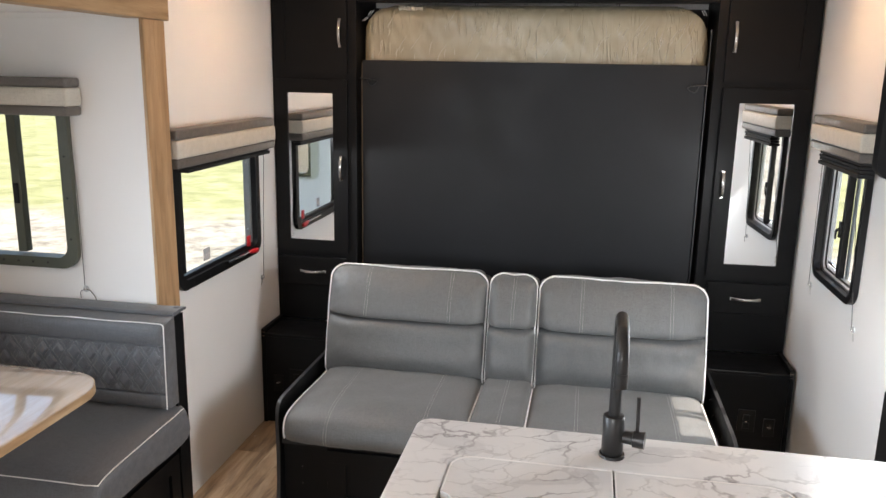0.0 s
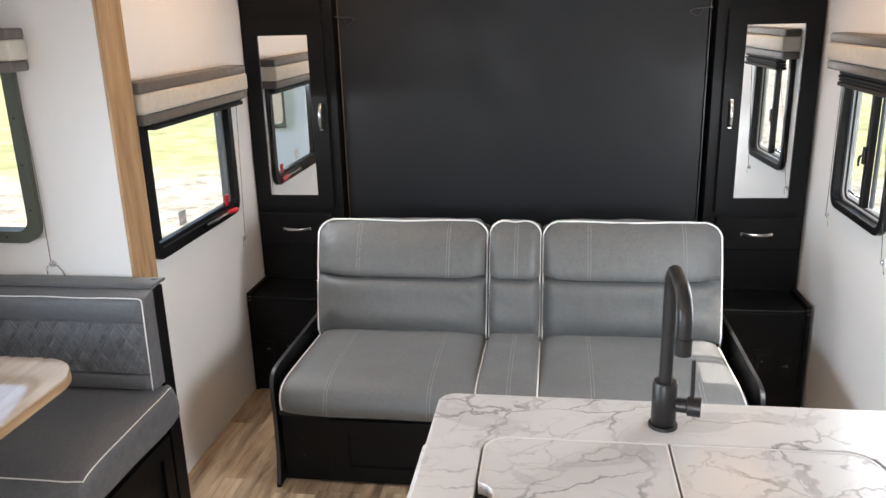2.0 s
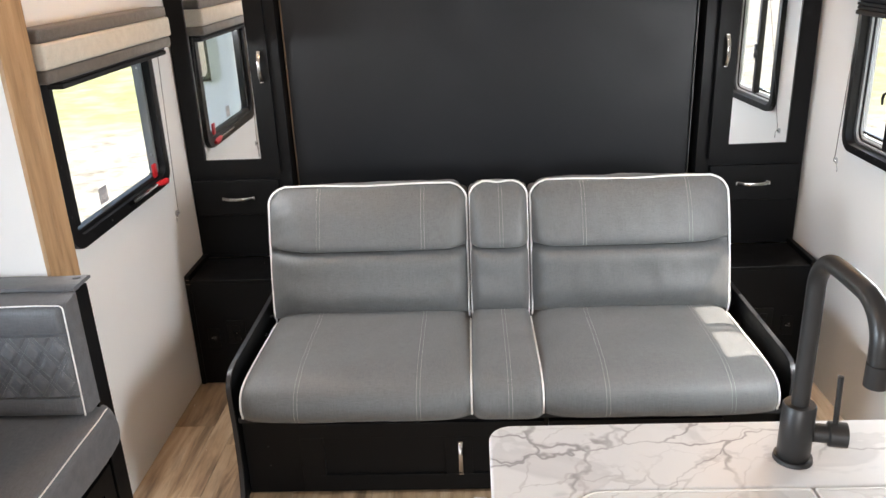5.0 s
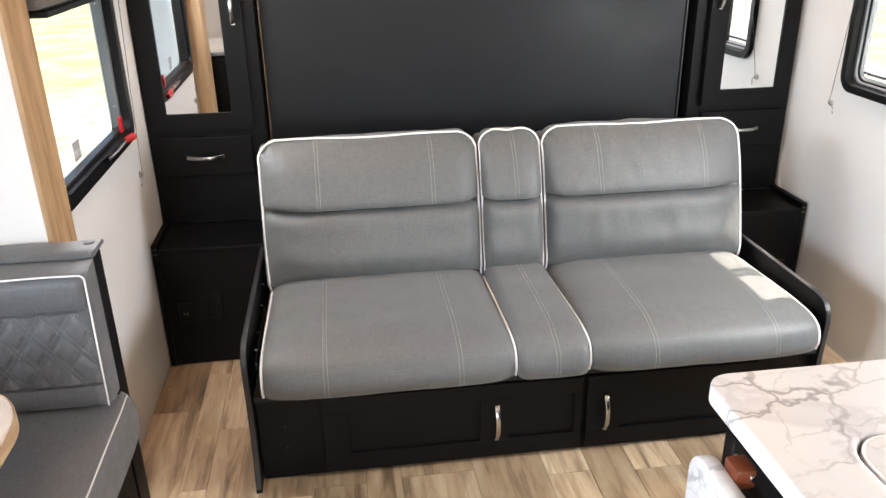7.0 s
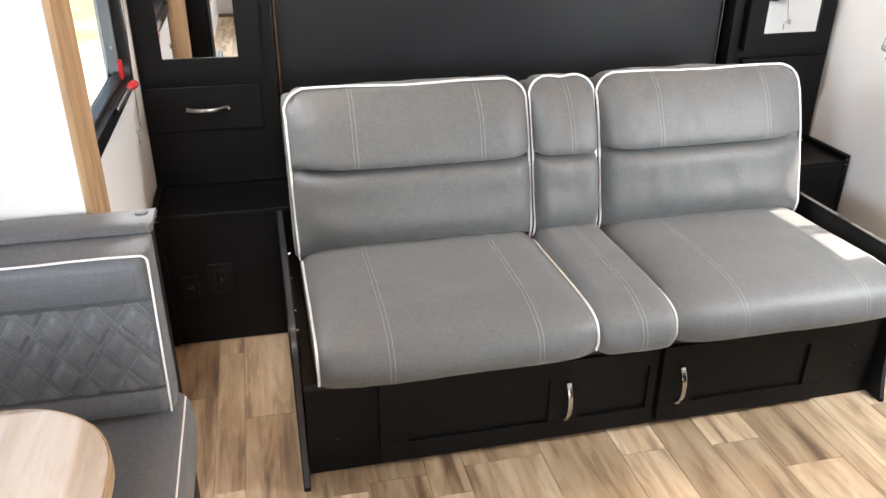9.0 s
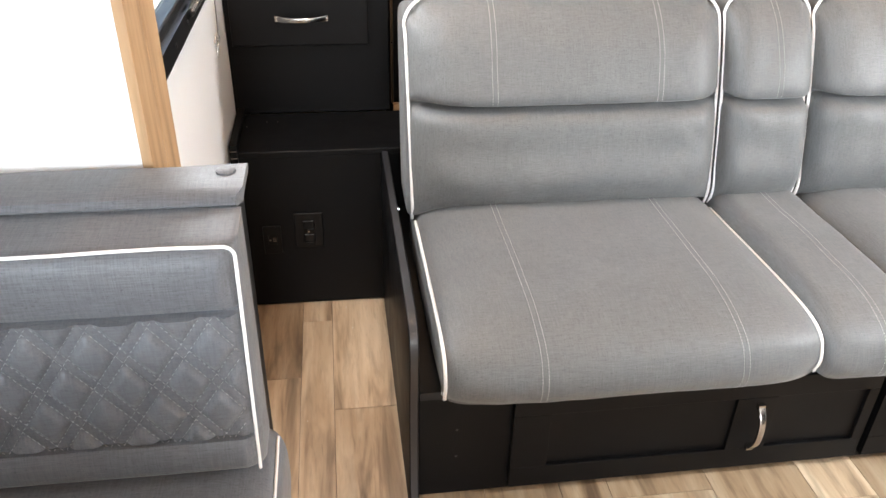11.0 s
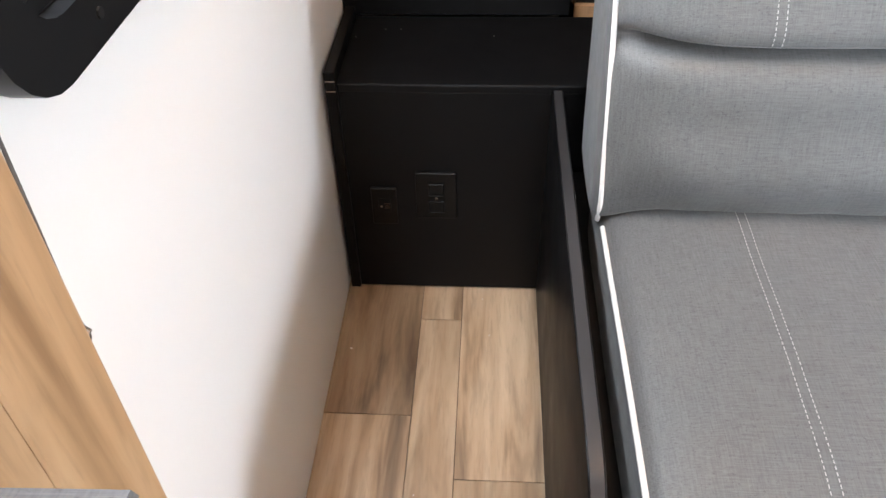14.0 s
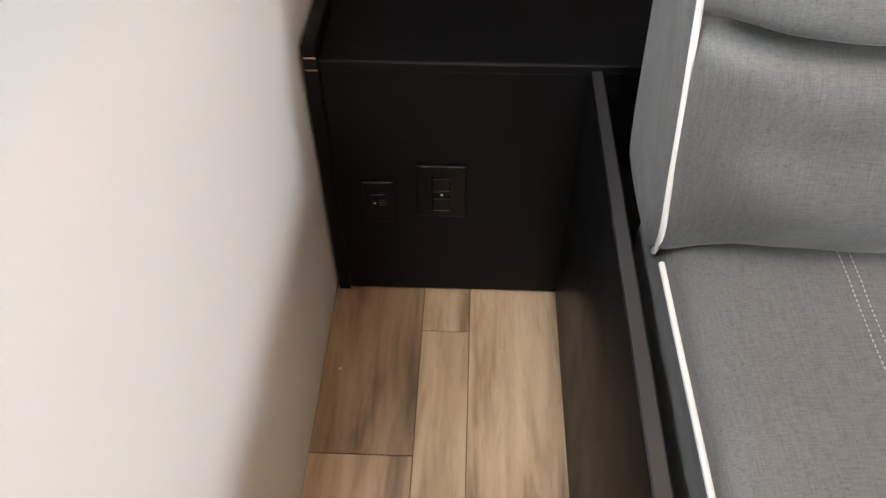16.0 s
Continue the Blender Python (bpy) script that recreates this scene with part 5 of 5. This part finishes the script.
faucet = thing("kitchen_faucet", "matt black gooseneck kitchen faucet with a side lever", "faucet", at=(0.086, 1.513, IZ))
FX, FY = 0.086, 1.513
part("base_ring", tube([(FX, FY, IZ), (FX, FY, IZ + 0.006)], [0.0265, 0.0255], 28), MATT_BLACK, faucet, smooth=True)
body = part("body", tube([(FX, FY, IZ + 0.006), (FX, FY, IZ + 0.008), (FX, FY, IZ + 0.086), (FX, FY, IZ + 0.089)], [0.0205, 0.022, 0.022, 0.020], 28), MATT_BLACK, faucet, smooth=True)
pts = [(FX, FY, IZ + 0.089), (FX, FY, IZ + 0.17), (FX, FY, IZ + 0.25)]
pts += [(FX, FY - 0.045 * (1 - math.cos(a)), IZ + 0.262 + 0.045 * math.sin(a)) for a in [radians(15 * k) for k in range(0, 7)]]
pts += [(FX - 0.001, FY - 0.085, IZ + 0.309), (FX - 0.002, FY - 0.125, IZ + 0.309)]
pts += [(FX - 0.003, FY - 0.125 - 0.047 * math.sin(a), IZ + 0.262 + 0.047 * math.cos(a)) for a in [radians(15 * k) for k in range(1, 7)]]
pts += [(FX - 0.003, FY - 0.173, IZ + 0.24), (FX - 0.003, FY - 0.174, IZ + 0.222)]
part("spout", tube(catmull(pts, 90, closed=False), 0.0117, 20), MATT_BLACK, faucet, "curved black spout", smooth=True)
part("spout_tip", tube([(FX - 0.003, FY - 0.174, IZ + 0.246), (FX - 0.003, FY - 0.174, IZ + 0.219)], 0.0126, 20), MATT_BLACK, faucet, smooth=True)
lev = part("lever_hub", tube([(FX + 0.02, FY - 0.004, IZ + 0.045), (FX + 0.038, FY - 0.008, IZ + 0.045), (FX + 0.040, FY - 0.008, IZ + 0.045), (FX + 0.062, FY - 0.013, IZ + 0.045)], [0.013, 0.013, 0.0175, 0.0175], 24), MATT_BLACK, faucet, "round black lever hub", smooth=True)
part("lever", tube([(FX + 0.047, FY - 0.009, IZ + 0.058), (FX + 0.045, FY - 0.008, IZ + 0.134)], 0.0038, 12), MATT_BLACK, lev, "thin black lever rod", smooth=True)

# dark appliance and cabinet beside the island
screen = thing("television", "black flat television with rounded corners on a wall bracket", "television", at=(0.8, 2.02, 1.43))
part("housing", prism(rounded_loop(0.262, 0.46, 0.04, 6), lambda u, v, d: (0.805 + u, 2.0 + d, 1.665 + v), 0.0, 0.035), FRAME, screen, smooth=True)
part("bracket", box(0.86, RIGHT - 0.001, 2.036, 2.06, 1.60, 1.72, 0.003), MATT_BLACK, screen)
low = thing("side_cabinet", "low black cabinet along the side wall beyond the island", "cabinet", at=(0.85, 1.8, 0))
part("body", box(0.745, RIGHT - 0.001, 1.62, 1.95, 0.0, 0.93, 0.003), BLACK, low)

# ---- ceiling lamps ----


def puck_light(x, y, power):
    th = thing("ceiling_light", "small round warm ceiling downlight", "ceiling light", "ceiling lights", (x, y, CEILING))
    part("rim", ring(rounded_loop(0.13, 0.13, 0.0649, 8), rounded_loop(0.10, 0.10, 0.0499, 8), lambda u, v, d: (x + u, y + v, CEILING - d), 0.001, 0.014), NICKEL, th, smooth=True)
    part("diffuser", prism(rounded_loop(0.098, 0.098, 0.0489, 8), lambda u, v, d: (x + u, y + v, CEILING - d), 0.002, 0.008), LAMP_GLOW, th)
    ob = new("lamp", bpy.data.lights.new("lamp", "AREA"))
    ob.data.shape, ob.data.size, ob.data.energy, ob.data.color = "DISK", 0.09, power, WARM
    ob.location = (x, y, CEILING - 0.012)
    return th


for x, y, power in ((-1.05, 2.95, 1.8), (0.60, 2.95, 1.7), (-0.95, 0.9, 1.9), (0.45, 0.2, 0.9)):
    puck_light(x, y, power)

# ---- crumbs on the floor ----
for x, y, r in ((-1.437, 3.15, 0.0022), (-1.202, 3.283, 0.0014), (-1.188, 3.191, 0.0014), (-1.30, 2.86, 0.0012)):
    bm = bmesh.new()
    bmesh.ops.create_icosphere(bm, subdivisions=1, radius=r, matrix=Matrix.Translation((x, y, r * 0.6)) @ Matrix.Diagonal((1.3, 0.9, 0.6, 1)))
    tagged(mesh_object("crumb", bm, CRUMB), "tiny pale crumb lying on the plank floor", "crumb", "crumbs on the floor")

for x, y, r in ((-1.430, 3.468, 0.0011), (-1.381, 3.497, 0.0009), (-1.354, 3.497, 0.0009), (-1.191, 3.474, 0.0009)):
    bm = bmesh.new()
    bmesh.ops.create_icosphere(bm, subdivisions=1, radius=r, matrix=Matrix.Translation((x, y, 0.451 + r * 0.6)) @ Matrix.Diagonal((1.2, 1.0, 0.6, 1)))
    tagged(mesh_object("dust_speck", bm, CRUMB), "tiny pale speck on the black bedside top", "crumb", "specks on the bedside top")

# ---- floor planks, the last ----
COLS = [-1.465, -1.316, -1.240, -1.092, -0.944, -0.790, -0.690, -0.478, -0.274, -0.147, -0.020, 0.125, 0.295, 0.372, 0.520, 0.665, 0.740, 0.945]
KNOWN = {0: 3.008, 1: 3.228, 2: 2.890, 4: 2.562, 5: 2.480, 6: 2.572, 10: 2.503, 11: 2.388, 9: 2.287}
rnd = random.Random(7)
for c, (a, b) in enumerate(zip(COLS, COLS[1:])):
    length = 0.58 if b - a > 0.12 else 0.62
    y = KNOWN.get(c, 2.5 + rnd.random() * 0.5) - 9 * length
    ys = []
    while y < 3.34:
        ys.append(y)
        y += length
    for y0 in ys:
        y1 = min(y0 + length, 3.34)
        mesh_w, mesh_l = b - a - 0.0012, y1 - y0 - 0.0012
        bm = box(-mesh_w / 2, mesh_w / 2, -mesh_l / 2, mesh_l / 2, -0.006, 0.0, 0.0005, segments=1)
        ob = part("plank", bm, FLOOR, floor)
        ob.location = ((a + b) / 2, (y0 + y1) / 2, 0.0)
